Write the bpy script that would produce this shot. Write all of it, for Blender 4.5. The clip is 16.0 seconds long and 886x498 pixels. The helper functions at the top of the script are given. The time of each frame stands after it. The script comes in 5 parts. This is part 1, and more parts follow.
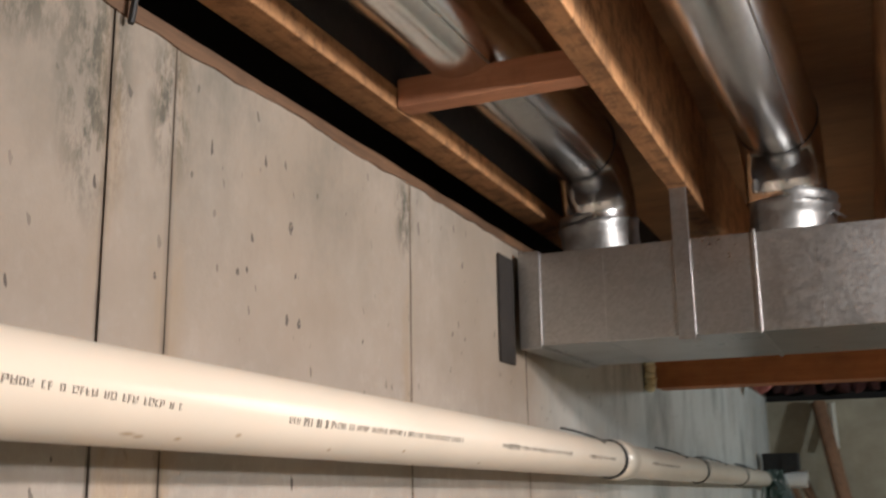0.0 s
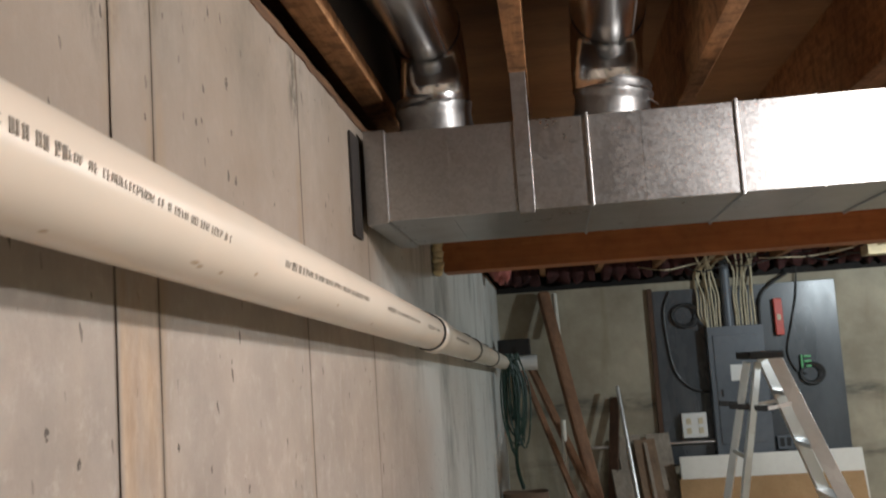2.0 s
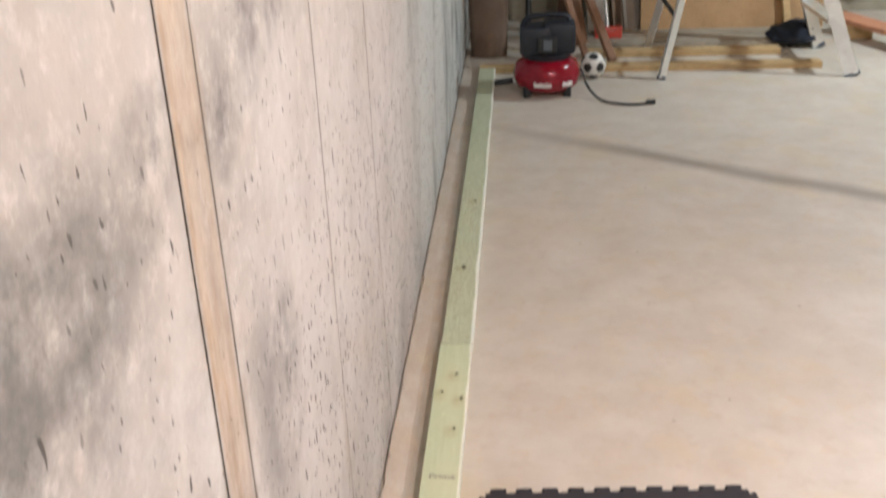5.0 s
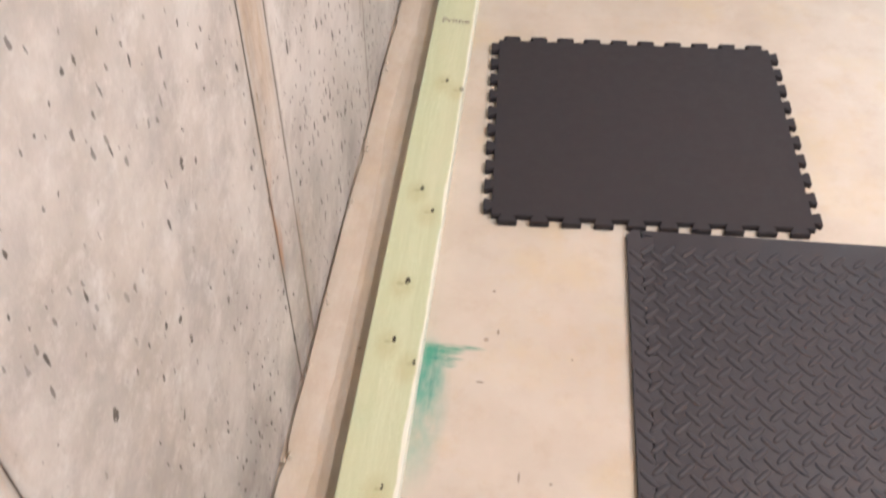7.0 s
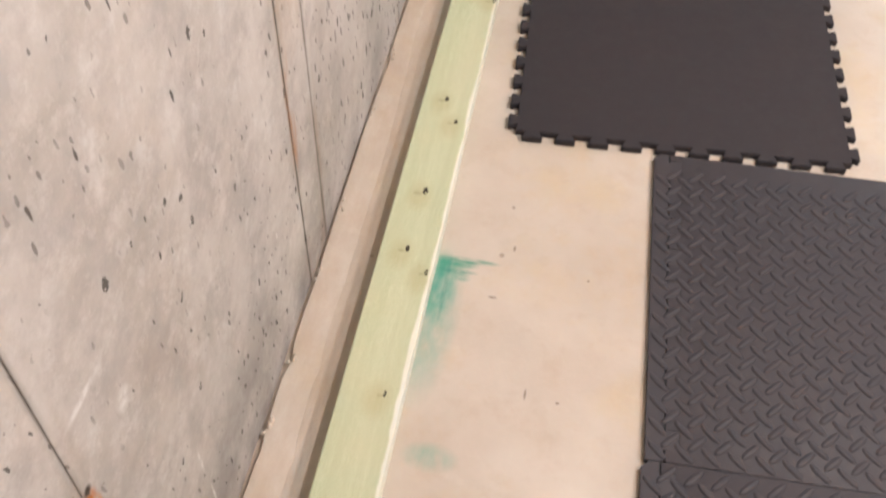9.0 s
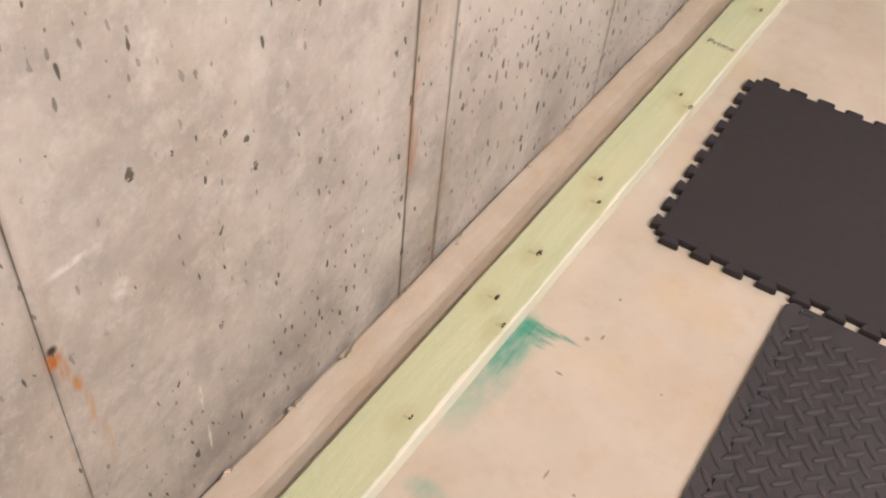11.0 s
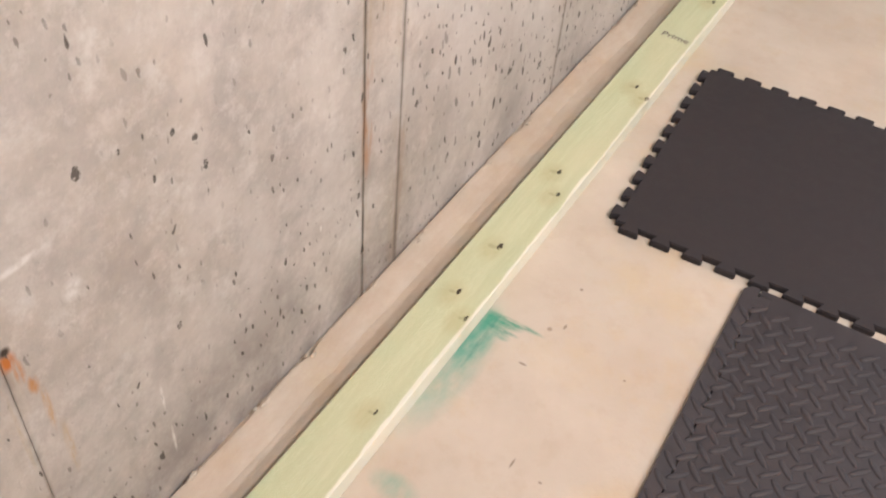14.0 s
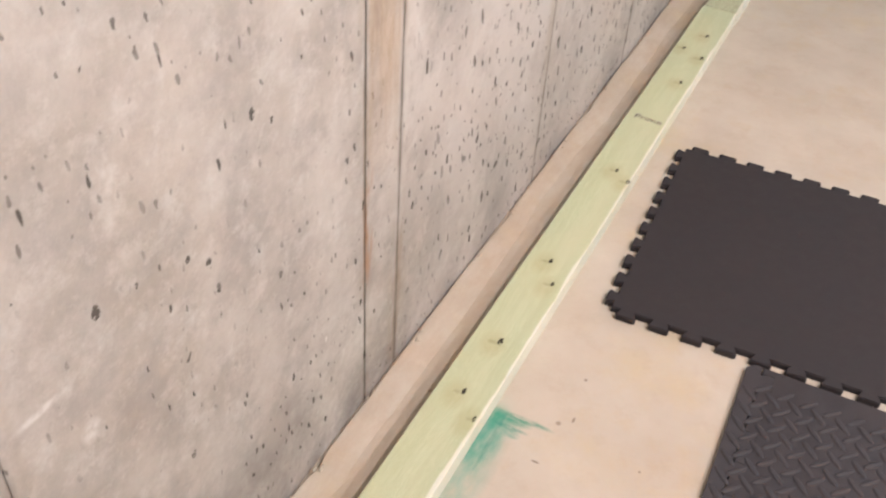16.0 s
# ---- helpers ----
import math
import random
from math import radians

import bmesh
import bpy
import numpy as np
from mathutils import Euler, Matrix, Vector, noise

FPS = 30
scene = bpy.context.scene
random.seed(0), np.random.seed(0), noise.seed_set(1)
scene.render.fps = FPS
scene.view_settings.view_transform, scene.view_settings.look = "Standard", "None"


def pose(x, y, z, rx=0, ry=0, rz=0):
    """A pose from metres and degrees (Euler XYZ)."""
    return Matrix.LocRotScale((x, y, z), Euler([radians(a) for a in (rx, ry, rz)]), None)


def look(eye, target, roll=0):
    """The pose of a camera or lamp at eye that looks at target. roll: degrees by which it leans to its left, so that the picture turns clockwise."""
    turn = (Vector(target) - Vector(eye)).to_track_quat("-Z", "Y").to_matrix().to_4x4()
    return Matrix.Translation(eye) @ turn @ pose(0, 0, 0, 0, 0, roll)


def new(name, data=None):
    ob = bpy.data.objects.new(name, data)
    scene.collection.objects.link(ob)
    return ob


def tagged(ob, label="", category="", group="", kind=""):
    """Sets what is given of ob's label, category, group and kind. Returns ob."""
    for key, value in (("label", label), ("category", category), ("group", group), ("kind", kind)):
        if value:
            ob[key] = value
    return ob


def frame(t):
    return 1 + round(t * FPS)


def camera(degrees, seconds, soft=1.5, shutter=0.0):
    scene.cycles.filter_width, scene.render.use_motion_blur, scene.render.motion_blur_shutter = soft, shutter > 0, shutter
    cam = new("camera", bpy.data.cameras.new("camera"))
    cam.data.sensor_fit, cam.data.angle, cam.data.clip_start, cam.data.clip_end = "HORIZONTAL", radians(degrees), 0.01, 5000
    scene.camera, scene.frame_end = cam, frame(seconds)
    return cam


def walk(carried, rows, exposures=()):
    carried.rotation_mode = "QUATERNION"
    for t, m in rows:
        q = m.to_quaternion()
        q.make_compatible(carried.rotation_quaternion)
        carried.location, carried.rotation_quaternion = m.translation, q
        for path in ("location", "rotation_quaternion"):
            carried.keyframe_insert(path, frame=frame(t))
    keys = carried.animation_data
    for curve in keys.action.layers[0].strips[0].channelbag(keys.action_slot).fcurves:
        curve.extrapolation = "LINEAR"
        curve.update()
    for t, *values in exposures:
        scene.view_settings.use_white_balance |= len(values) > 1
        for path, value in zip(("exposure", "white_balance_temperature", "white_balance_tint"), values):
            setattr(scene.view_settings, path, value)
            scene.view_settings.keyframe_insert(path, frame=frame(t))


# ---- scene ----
cam = camera(48.1, 16.0, 2.0, 0.4)
PATH = [
    (0, (0.643, -0.127, 1.785), (-0.116, 1.671, 2.222), -1.0),
    (0.5, (0.544, -0.171, 1.811), (0.012, 1.692, 2.307), -1.5),
    (1, (0.498, -0.234, 1.784), (0.105, 1.674, 2.238), -2.3),
    (1.5, (0.45, -0.258, 1.757), (0.145, 1.689, 2.096), -2.5),
    (2, (0.372, -0.244, 1.725), (0.169, 1.732, 1.956), -3.8),
    (2.5, (0.334, -0.263, 1.719), (0.199, 1.727, 1.866), -2.5),
    (3, (0.313, -0.247, 1.697), (0.199, 1.748, 1.779), -1.2),
    (3.5, (0.325, -0.311, 1.657), (0.197, 1.682, 1.541), -1.3),
    (4, (0.33, -0.319, 1.598), (0.192, 1.641, 1.226), -1.2),
    (4.5, (0.329, -0.312, 1.535), (0.186, 1.589, 0.929), -1.9),
    (5, (0.335, -0.319, 1.492), (0.18, 1.492, 0.66), -2.3),
    (7.5, (0.345, -0.365, 1.309), (0.192, 0.886, -0.244), 0.2),
    (8, (0.355, -0.38, 1.291), (0.194, 0.804, -0.312), -0.2),
    (8.5, (0.355, -0.37, 1.284), (0.187, 0.811, -0.321), 0.5),
    (9, (0.361, -0.351, 1.276), (0.162, 0.904, -0.269), 1.6),
    (9.5, (0.426, -0.338, 1.287), (0.117, 0.998, -0.169), 2.7),
    (10, (0.514, -0.329, 1.272), (0.011, 0.972, -0.162), 5.2),
    (12.5, (0.606, -0.343, 1.219), (-0.112, 0.818, -0.242), 6.7),
    (13, (0.616, -0.351, 1.22), (-0.076, 0.84, -0.229), 6.7),
    (13.5, (0.62, -0.344, 1.227), (-0.043, 0.865, -0.221), 6.5),
    (14, (0.622, -0.334, 1.234), (-0.031, 0.911, -0.189), 5.5),
    (14.5, (0.616, -0.324, 1.255), (-0.031, 0.969, -0.127), 4.4),
    (15, (0.586, -0.314, 1.266), (-0.029, 1.045, -0.066), 3.8),
    (15.5, (0.556, -0.317, 1.264), (-0.04, 1.092, -0.025), 3.4),
    (16, (0.538, -0.336, 1.244), (-0.091, 1.042, -0.062), 4.1),
]
EXPOSURES = (
    (0.0, -0.30, 6500, 10), (0.5, -0.32, 6550, 10), (1.5, -0.50, 6500, 10), (2.5, -0.46, 6500, 10), (3.5, -0.36, 6400, 10), (4.0, 0.22, 6150, 10), (4.5, 0.34, 6200, 10), (5.0, 0.48, 6150, 10),
    (7.5, 0.54, 6150, 10), (9.0, 0.51, 6250, 10), (10.0, 0.43, 6500, 10), (12.5, 0.46, 6450, 10), (16.0, 0.52, 6200, 10),
)
walk(cam, [(t, look(*p)) for t, *p in PATH], EXPOSURES)

# ---- light ----
world = bpy.data.worlds.new("world")
scene.world = world
world.use_nodes = True
world.node_tree.nodes["Background"].inputs[0].default_value = (1.0, 0.9, 0.8, 1)
world.node_tree.nodes["Background"].inputs[1].default_value = 0.02


def lamp(name, kind, at, watts, colour, size=0.05, size_y=None, target=None):
    data = bpy.data.lights.new(name, kind)
    data.energy, data.color = watts, colour
    if kind == "AREA":
        data.shape, data.size, data.size_y = "RECTANGLE", size, size_y or size
    else:
        data.shadow_soft_size = size
    ob = new(name, data)
    ob.matrix_world = look(at, target) if target else pose(*at)
    return ob


lamp("bare_bulb_near", "POINT", (1.36, 0.85, 2.275), 78, (1.0, 0.95, 0.93), 0.045)
lamp("bare_bulb_middle", "POINT", (2.25, 0.30, 2.24), 92, (1.0, 0.96, 0.95), 0.05)
lamp("strip_light_far", "POINT", (2.80, 5.05, 2.18), 112, (0.82, 0.94, 1.0), 0.07)

# ---- materials ----


class Mat:
    """A node material built with a few short calls."""

    def __init__(self, name, rough=0.8, metal=0.0):
        self.m = bpy.data.materials.new(name)
        self.m.use_nodes = True
        self.t = self.m.node_tree
        self.b = self.t.nodes["Principled BSDF"]
        self.b.inputs["Roughness"].default_value = rough
        self.b.inputs["Metallic"].default_value = metal

    def node(self, kind, *ins, operation=None):
        n = self.t.nodes.new(kind)
        if operation:
            n.operation = operation
        for i, v in enumerate(ins):
            if v is None:
                continue
            if isinstance(v, bpy.types.NodeSocket):
                self.t.links.new(v, n.inputs[i])
            else:
                n.inputs[i].default_value = v
        return n

    def coords(self, sx=1, sy=1, sz=1, world=True):
        src = self.node("ShaderNodeNewGeometry").outputs["Position"] if world else self.node("ShaderNodeTexCoord").outputs["Object"]
        return self.node("ShaderNodeMapping", src, None, None, (sx, sy, sz)).outputs[0]

    def noise(self, vec, scale, detail=4, rough=0.6):
        return self.node("ShaderNodeTexNoise", vec, None, scale, detail, rough).outputs[0]

    def ramp(self, fac, lo, hi, a=0.0, b=1.0):
        n = self.node("ShaderNodeMapRange", fac, lo, hi, a, b)
        return n.outputs[0]

    def mix(self, fac, a, b, mode="MIX"):
        n = self.node("ShaderNodeMix")
        n.data_type, n.blend_type = "RGBA", mode
        for i, v in ((0, fac), (6, a), (7, b)):
            if isinstance(v, bpy.types.NodeSocket):
                self.t.links.new(v, n.inputs[i])
            else:
                n.inputs[i].default_value = (*v, 1) if isinstance(v, tuple) else v
        return n.outputs[2]

    def math(self, op, a, b=0.0):
        return self.node("ShaderNodeMath", a, b, operation=op).outputs[0]

    def blob(self, at, radii):
        """One inside an ellipsoid at a place, falling to nought at its rim."""
        pos = self.node("ShaderNodeNewGeometry").outputs["Position"]
        m = self.node("ShaderNodeMapping", pos, tuple(-a / r for a, r in zip(at, radii)), None, tuple(1 / r for r in radii)).outputs[0]
        d = self.node("ShaderNodeVectorMath", m, operation="LENGTH").outputs["Value"]
        return self.ramp(d, 1.0, 0.4)

    def colour(self, c):
        if isinstance(c, tuple):
            self.b.inputs["Base Color"].default_value = (*c, 1)
        else:
            self.t.links.new(c, self.b.inputs["Base Color"])

    def rough(self, r):
        self.t.links.new(r, self.b.inputs["Roughness"])

    def bump(self, h, strength=0.3, distance=0.002):
        n = self.node("ShaderNodeBump", strength, distance)
        self.t.links.new(h, n.inputs["Height"])
        self.t.links.new(n.outputs[0], self.b.inputs["Normal"])


def plain(name, a, b, scale=20, rough=0.6, metal=0.0, bump=0.15, stretch=(1, 1, 1), world=False):
    """Two tones mixed by coarse and fine noise, with a little relief."""
    m = Mat(name, rough, metal)
    v = m.coords(*stretch, world=world)
    big, fine = m.noise(v, scale, 5), m.noise(v, scale * 9, 3)
    f = m.math("ADD", m.math("MULTIPLY", big, 0.7), m.math("MULTIPLY", fine, 0.3))
    m.colour(m.mix(m.ramp(f, 0.35, 0.65), a, b))
    m.rough(m.ramp(big, 0.3, 0.7, max(rough - 0.1, 0.02), min(rough + 0.1, 1)))
    m.bump(fine, bump, 0.002)
    return m.m


def wood(name, a, b, axis=1, scale=14, rough=0.75, bump=0.25, random=True, stained=False):
    """Sawn timber with its grain along one axis of the piece."""
    m = Mat(name, rough)
    s = [6.0, 6.0, 6.0]
    s[axis] = 0.35
    v = m.coords(*s, world=False)
    if random:
        r = m.node("ShaderNodeObjectInfo").outputs["Random"]
        off = m.node("ShaderNodeCombineXYZ", m.math("MULTIPLY", r, 37.0), m.math("MULTIPLY", r, 11.0), 0.0).outputs[0]
        v = m.node("ShaderNodeVectorMath", v, off, operation="ADD").outputs[0]
    g, big = m.noise(v, scale, 6, 0.65), m.noise(m.coords(1, 1, 1, False), 3.5, 3)
    blot = m.noise(m.coords(1, 1, 1, False), 26, 4)
    col = m.mix(m.ramp(g, 0.3, 0.7), a, b)
    dark = tuple(c * 0.55 for c in a)
    col = m.mix(m.ramp(big, 0.45, 0.7, 0, 0.55), col, dark)
    col = m.mix(m.ramp(blot, 0.47, 0.62, 0, 0.75) if stained else m.ramp(blot, 0.5, 0.7, 0, 0.35), col, dark)
    if stained:
        speck = m.noise(m.coords(1, 1, 1, False), 95, 3)
        col = m.mix(m.ramp(speck, 0.55, 0.7, 0, 0.5), col, tuple(c * 0.3 for c in a))
    m.colour(col)
    m.bump(g, bump, 0.002)
    return m.m


# least and greatest half width of the black dirt in two of the form joints
JOINT_DIRT = {0.578: (0.0022, 0.0055), 0.674: (0.0015, 0.0030), -0.03: (0.0015, 0.0022)}


def concrete_wall(name, streaks=True):
    m = Mat(name, 0.9)
    p = m.coords()
    x, y, z = m.node("ShaderNodeSeparateXYZ", p).outputs
    big, mid, fine = m.noise(p, 1.6, 5), m.noise(p, 7, 6, 0.65), m.noise(p, 90, 4, 0.7)
    run = m.noise(m.coords(5, 5, 0.9), 1.3, 4)
    col = m.mix(m.ramp(mid, 0.3, 0.72), (0.285, 0.257, 0.224), (0.425, 0.388, 0.342))
    col = m.mix(m.ramp(big, 0.42, 0.68, 0, 0.55), col, (0.31, 0.285, 0.255))
    col = m.mix(m.ramp(run, 0.52, 0.74, 0, 0.28), col, (0.40, 0.32, 0.22))
    blotch = m.noise(p, 24, 5, 0.7)
    rough_part = m.ramp(z, 1.75, 1.1, 0.3, 1)
    col = m.mix(m.math("MULTIPLY", m.ramp(blotch, 0.52, 0.68, 0, 0.42), rough_part), col, (0.28, 0.255, 0.235))
    col = m.mix(m.math("MULTIPLY", m.ramp(blotch, 0.47, 0.32, 0, 0.55), rough_part), col, (0.63, 0.60, 0.57))
    col = m.mix(m.math("MULTIPLY", m.ramp(fine, 0.56, 0.70, 0, 0.4), rough_part), col, (0.24, 0.21, 0.185))
    col = m.mix(m.math("MULTIPLY", m.ramp(m.noise(m.coords(1, 1, 0.8), 44, 4, 0.7), 0.58, 0.68, 0, 0.3), rough_part), col, (0.70, 0.68, 0.65))
    col = m.mix(m.math("MULTIPLY", m.ramp(z, 0.9, 1.5), m.ramp(m.noise(p, 0.9, 4, 0.55), 0.36, 0.64, 0, 0.45)), col, (0.44, 0.37, 0.30))
    if streaks:
        # efflorescence, painted paler on the lower half to offset the lamps, a diagonal smear of grime, mould under the
        # sill
        pale = m.math("MULTIPLY", m.ramp(z, 1.6, 0.75), m.ramp(m.noise(p, 3.3, 6, 0.65), 0.36, 0.60, 0.25, 0.9))
        col = m.mix(pale, col, (0.615, 0.585, 0.555))
        cloud = m.math("MULTIPLY", m.ramp(z, 1.3, 0.7), m.ramp(m.noise(p, 11, 6, 0.72), 0.47, 0.63, 0, 0.5))
        col = m.mix(cloud, col, (0.33, 0.305, 0.29))
        cloud = m.math("MULTIPLY", m.ramp(z, 1.3, 0.7), m.ramp(m.noise(p, 17, 6, 0.75), 0.53, 0.68, 0, 0.45))
        col = m.mix(cloud, col, (0.68, 0.68, 0.66))
        line = m.math("SUBTRACT", z, m.math("ADD", 1.115, m.math("MULTIPLY", y, 0.135)))
        wob = m.math("ADD", line, m.ramp(m.noise(p, 5, 3), 0.2, 0.8, -0.1, 0.1))
        near = m.ramp(m.math("ABSOLUTE", wob), 0.0, 0.09, 1, 0)
        near = m.math("MULTIPLY", near, m.ramp(m.noise(p, 13, 5, 0.7), 0.38, 0.62, 0, 0.8))
        near = m.math("MULTIPLY", near, m.ramp(y, 2.4, 1.4))
        col = m.mix(near, col, (0.13, 0.12, 0.11))
        low = m.math("MULTIPLY", m.math("MAXIMUM", m.blob((0, 0.18, 1.13), (0.5, 0.36, 0.2)), m.blob((0, 0.85, 0.74), (0.5, 0.16, 0.24))), m.ramp(m.noise(p, 6, 6, 0.7), 0.38, 0.58, 0, 0.9))
        col = m.mix(low, col, (0.16, 0.155, 0.14))
        low = m.math("MULTIPLY", m.ramp(z, 0.45, 0.05), m.ramp(m.noise(p, 4.5, 6, 0.7), 0.40, 0.62, 0, 0.85))
        col = m.mix(low, col, (0.25, 0.228, 0.212))
        # mottled brown darkening up high, balancing the nearby bulbs in the colour
        top_dim = m.math("MULTIPLY", m.ramp(z, 1.80, 1.98), m.ramp(m.noise(p, 1.9, 5, 0.6), 0.3, 0.62, 0.4, 0.95))
        col = m.mix(top_dim, col, (0.262, 0.216, 0.168))
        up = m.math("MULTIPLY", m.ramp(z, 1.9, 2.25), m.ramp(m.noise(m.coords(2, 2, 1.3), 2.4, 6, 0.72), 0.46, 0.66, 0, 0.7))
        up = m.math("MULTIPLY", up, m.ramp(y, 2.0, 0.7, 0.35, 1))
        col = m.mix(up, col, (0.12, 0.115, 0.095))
        spots = m.ramp(m.noise(m.coords(14, 14, 6), 2.2, 6, 0.75), 0.44, 0.56, 0, 0.9)
        for at, size in (((0, 0.56, 2.15), (0.1, 0.06, 0.16)), ((0, 0.67, 2.17), (0.1, 0.045, 0.11)), ((0, 0.42, 2.21), (0.1, 0.13, 0.07)), ((0, 1.24, 2.18), (0.1, 0.04, 0.08)), ((0, 0.25, 2.16), (0.1, 0.09, 0.12))):
            col = m.mix(m.math("MULTIPLY", m.blob(at, size), spots), col, (0.085, 0.08, 0.062))
        for y0, w in ((0.585, 0.03), (0.675, 0.035), (1.25, 0.03), (-0.03, 0.03), (1.82, 0.03)):
            edge = m.ramp(m.math("ABSOLUTE", m.math("SUBTRACT", y, y0)), 0.0, w, 1, 0)
            edge = m.math("MULTIPLY", edge, m.ramp(m.noise(m.coords(8, 8, 1.5), 3, 5), 0.45, 0.65, 0, 0.55))
            col = m.mix(edge, col, (0.30, 0.21, 0.12))
        beyond = m.math("MULTIPLY", m.ramp(y, 0.68, 0.85), m.ramp(z, 1.3, 0.8))
        col = m.mix(m.math("MULTIPLY", beyond, m.ramp(m.noise(p, 4.1, 5, 0.65), 0.35, 0.6, 0.1, 0.6)), col, (0.60, 0.565, 0.54))
        # dirt caught in the form lines
        for y0 in (-0.03, 0.578, 0.674, 1.262, 1.825, 2.38, 3.0, 3.59, 4.2):
            off = m.math("ADD", m.math("SUBTRACT", y, y0), m.ramp(m.noise(m.coords(4, 4, 4), 2.5, 3), 0.2, 0.8, -0.001, 0.001))
            wide = m.ramp(m.noise(m.coords(3, 3, 2), 3.1, 4), 0.35, 0.7, 0.004, 0.011)
            edge = m.node("ShaderNodeMapRange", m.math("ABSOLUTE", off), 0.0015, wide, 1.0, 0.0).outputs[0]
            edge = m.math("MULTIPLY", edge, m.ramp(m.noise(m.coords(6, 6, 3), 2.5, 5), 0.35, 0.62, *((0.0, 0.4) if y0 == -0.03 else (0.2, 0.75))))
            col = m.mix(edge, col, (0.15, 0.115, 0.085))
            core = m.node("ShaderNodeMapRange", m.math("ABSOLUTE", off), 0.0014, m.ramp(m.noise(m.coords(3, 3, 5), 2.7, 4), 0.35, 0.65, *JOINT_DIRT.get(y0, (0.0018, 0.0036))), 1.0, 0.0).outputs[0]
            col = m.mix(m.math("MULTIPLY", core, m.math("MULTIPLY", m.ramp(z, 0.35, 1.1, 0.25, 0.85), m.ramp(m.noise(m.coords(5, 5, 2), 4.3, 4), 0.36, 0.56, 0.35, 1.0))), col, (0.085, 0.066, 0.05))
        # faces set back inside the joints turn dark brown with depth
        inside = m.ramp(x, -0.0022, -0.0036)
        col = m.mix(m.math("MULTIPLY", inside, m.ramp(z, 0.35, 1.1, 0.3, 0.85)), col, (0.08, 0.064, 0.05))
        # cool light on the stretch towards the far corner painted in, with dark runs
        far = m.ramp(m.math("ADD", y, m.math("ADD", m.ramp(z, 1.5, 1.9, -0.6, 0.0), m.ramp(m.noise(p, 1.5, 4), 0.2, 0.8, -0.25, 0.25))), 1.78, 2.4)
        col = m.mix(m.math("MULTIPLY", far, m.ramp(m.noise(p, 2.2, 5), 0.25, 0.6, 0.5, 0.95)), col, (0.56, 0.575, 0.55))
        col = m.mix(m.math("MULTIPLY", far, m.ramp(m.noise(m.coords(1.3, 1.3, 0.7), 1.8, 5, 0.7), 0.5, 0.66, 0, 0.7)), col, (0.15, 0.155, 0.14))
        # scraped white marks
        for at, size in (((0, 0.144, 0.205), (0.1, 0.0035, 0.03)), ((0, 0.148, 0.11), (0.1, 0.003, 0.035)), ((0, 0.473, 0.236), (0.1, 0.003, 0.008)), ((0, 0.067, 0.475), (0.1, 0.016, 0.018)), ((0, 0.02, 0.55), (0.1, 0.04, 0.006))):
            col = m.mix(m.math("MULTIPLY", m.blob(at, size), m.ramp(m.noise(p, 60, 3), 0.3, 0.55, 0.1, 0.75)), col, (0.72, 0.71, 0.69))
        # rust weeping from a tie hole
        drip = m.ramp(m.noise(m.coords(10, 40, 8), 4, 3), 0.36, 0.55, 0.15, 1)
        for at, size, tone, k in (((0, -0.024, 0.451), (0.1, 0.013, 0.017), (0.46, 0.15, 0.03), 1.0), ((0, -0.015, 0.427), (0.1, 0.007, 0.022), (0.50, 0.22, 0.07), 0.9), ((0, -0.006, 0.397), (0.1, 0.008, 0.018), (0.48, 0.24, 0.09), 0.9), ((0, 0.001, 0.35), (0.1, 0.006, 0.045), (0.48, 0.30, 0.15), 0.75), ((0, 0.010, 0.27), (0.1, 0.007, 0.06), (0.46, 0.34, 0.20), 0.6), ((0, -0.036, 0.34), (0.1, 0.004, 0.08), (0.42, 0.34, 0.20), 0.5)):
            col = m.mix(m.math("MULTIPLY", m.math("MULTIPLY", m.blob(at, size), drip), k), col, tone)
        col = m.mix(m.blob((0, -0.022, 0.465), (0.1, 0.008, 0.008)), col, (0.05, 0.035, 0.025))
        rust = m.math("MULTIPLY", m.blob((0, 0.585, 0.36), (0.1, 0.02, 0.15)), m.ramp(m.noise(m.coords(10, 20, 3), 4, 3), 0.42, 0.65, 0, 0.7))
        col = m.mix(rust, col, (0.42, 0.20, 0.09))
    # small air holes left by the casting, drawn out downwards
    gate = m.ramp(m.noise(p, 4, 3), 0.40, 0.60)
    hole = None
    hx, hy, hz = m.node("ShaderNodeSeparateXYZ", p).outputs
    for scale, limit, size, long in ((15.0, 0.90, 0.062, 0.36), (27.0, 0.70, 0.095, 0.34), (52.0, 0.4, 0.15, 0.4), (36.0, 0.42, 0.165, 0.36)):
        q = m.node("ShaderNodeCombineXYZ", m.math("ADD", m.math("ADD", hx, hy), m.math("MULTIPLY", hz, 0.12)), m.math("MULTIPLY", hz, long), 0.0).outputs[0]
        wob = m.node("ShaderNodeTexNoise", q, None, scale * 2.4, 2.0).outputs[1]
        wob = m.node("ShaderNodeVectorMath", m.node("ShaderNodeVectorMath", wob, (0.5, 0.5, 0.5), operation="SUBTRACT").outputs[0], (0.45 / scale,) * 3, operation="MULTIPLY").outputs[0]
        vn = m.node("ShaderNodeTexVoronoi", m.node("ShaderNodeVectorMath", q, wob, operation="ADD").outputs[0], None, scale)
        vn.voronoi_dimensions = "2D"
        v = vn.outputs
        pick = m.node("ShaderNodeSeparateColor", v[1]).outputs
        radius = m.ramp(pick[1], 0, 1, size * 0.25, size)
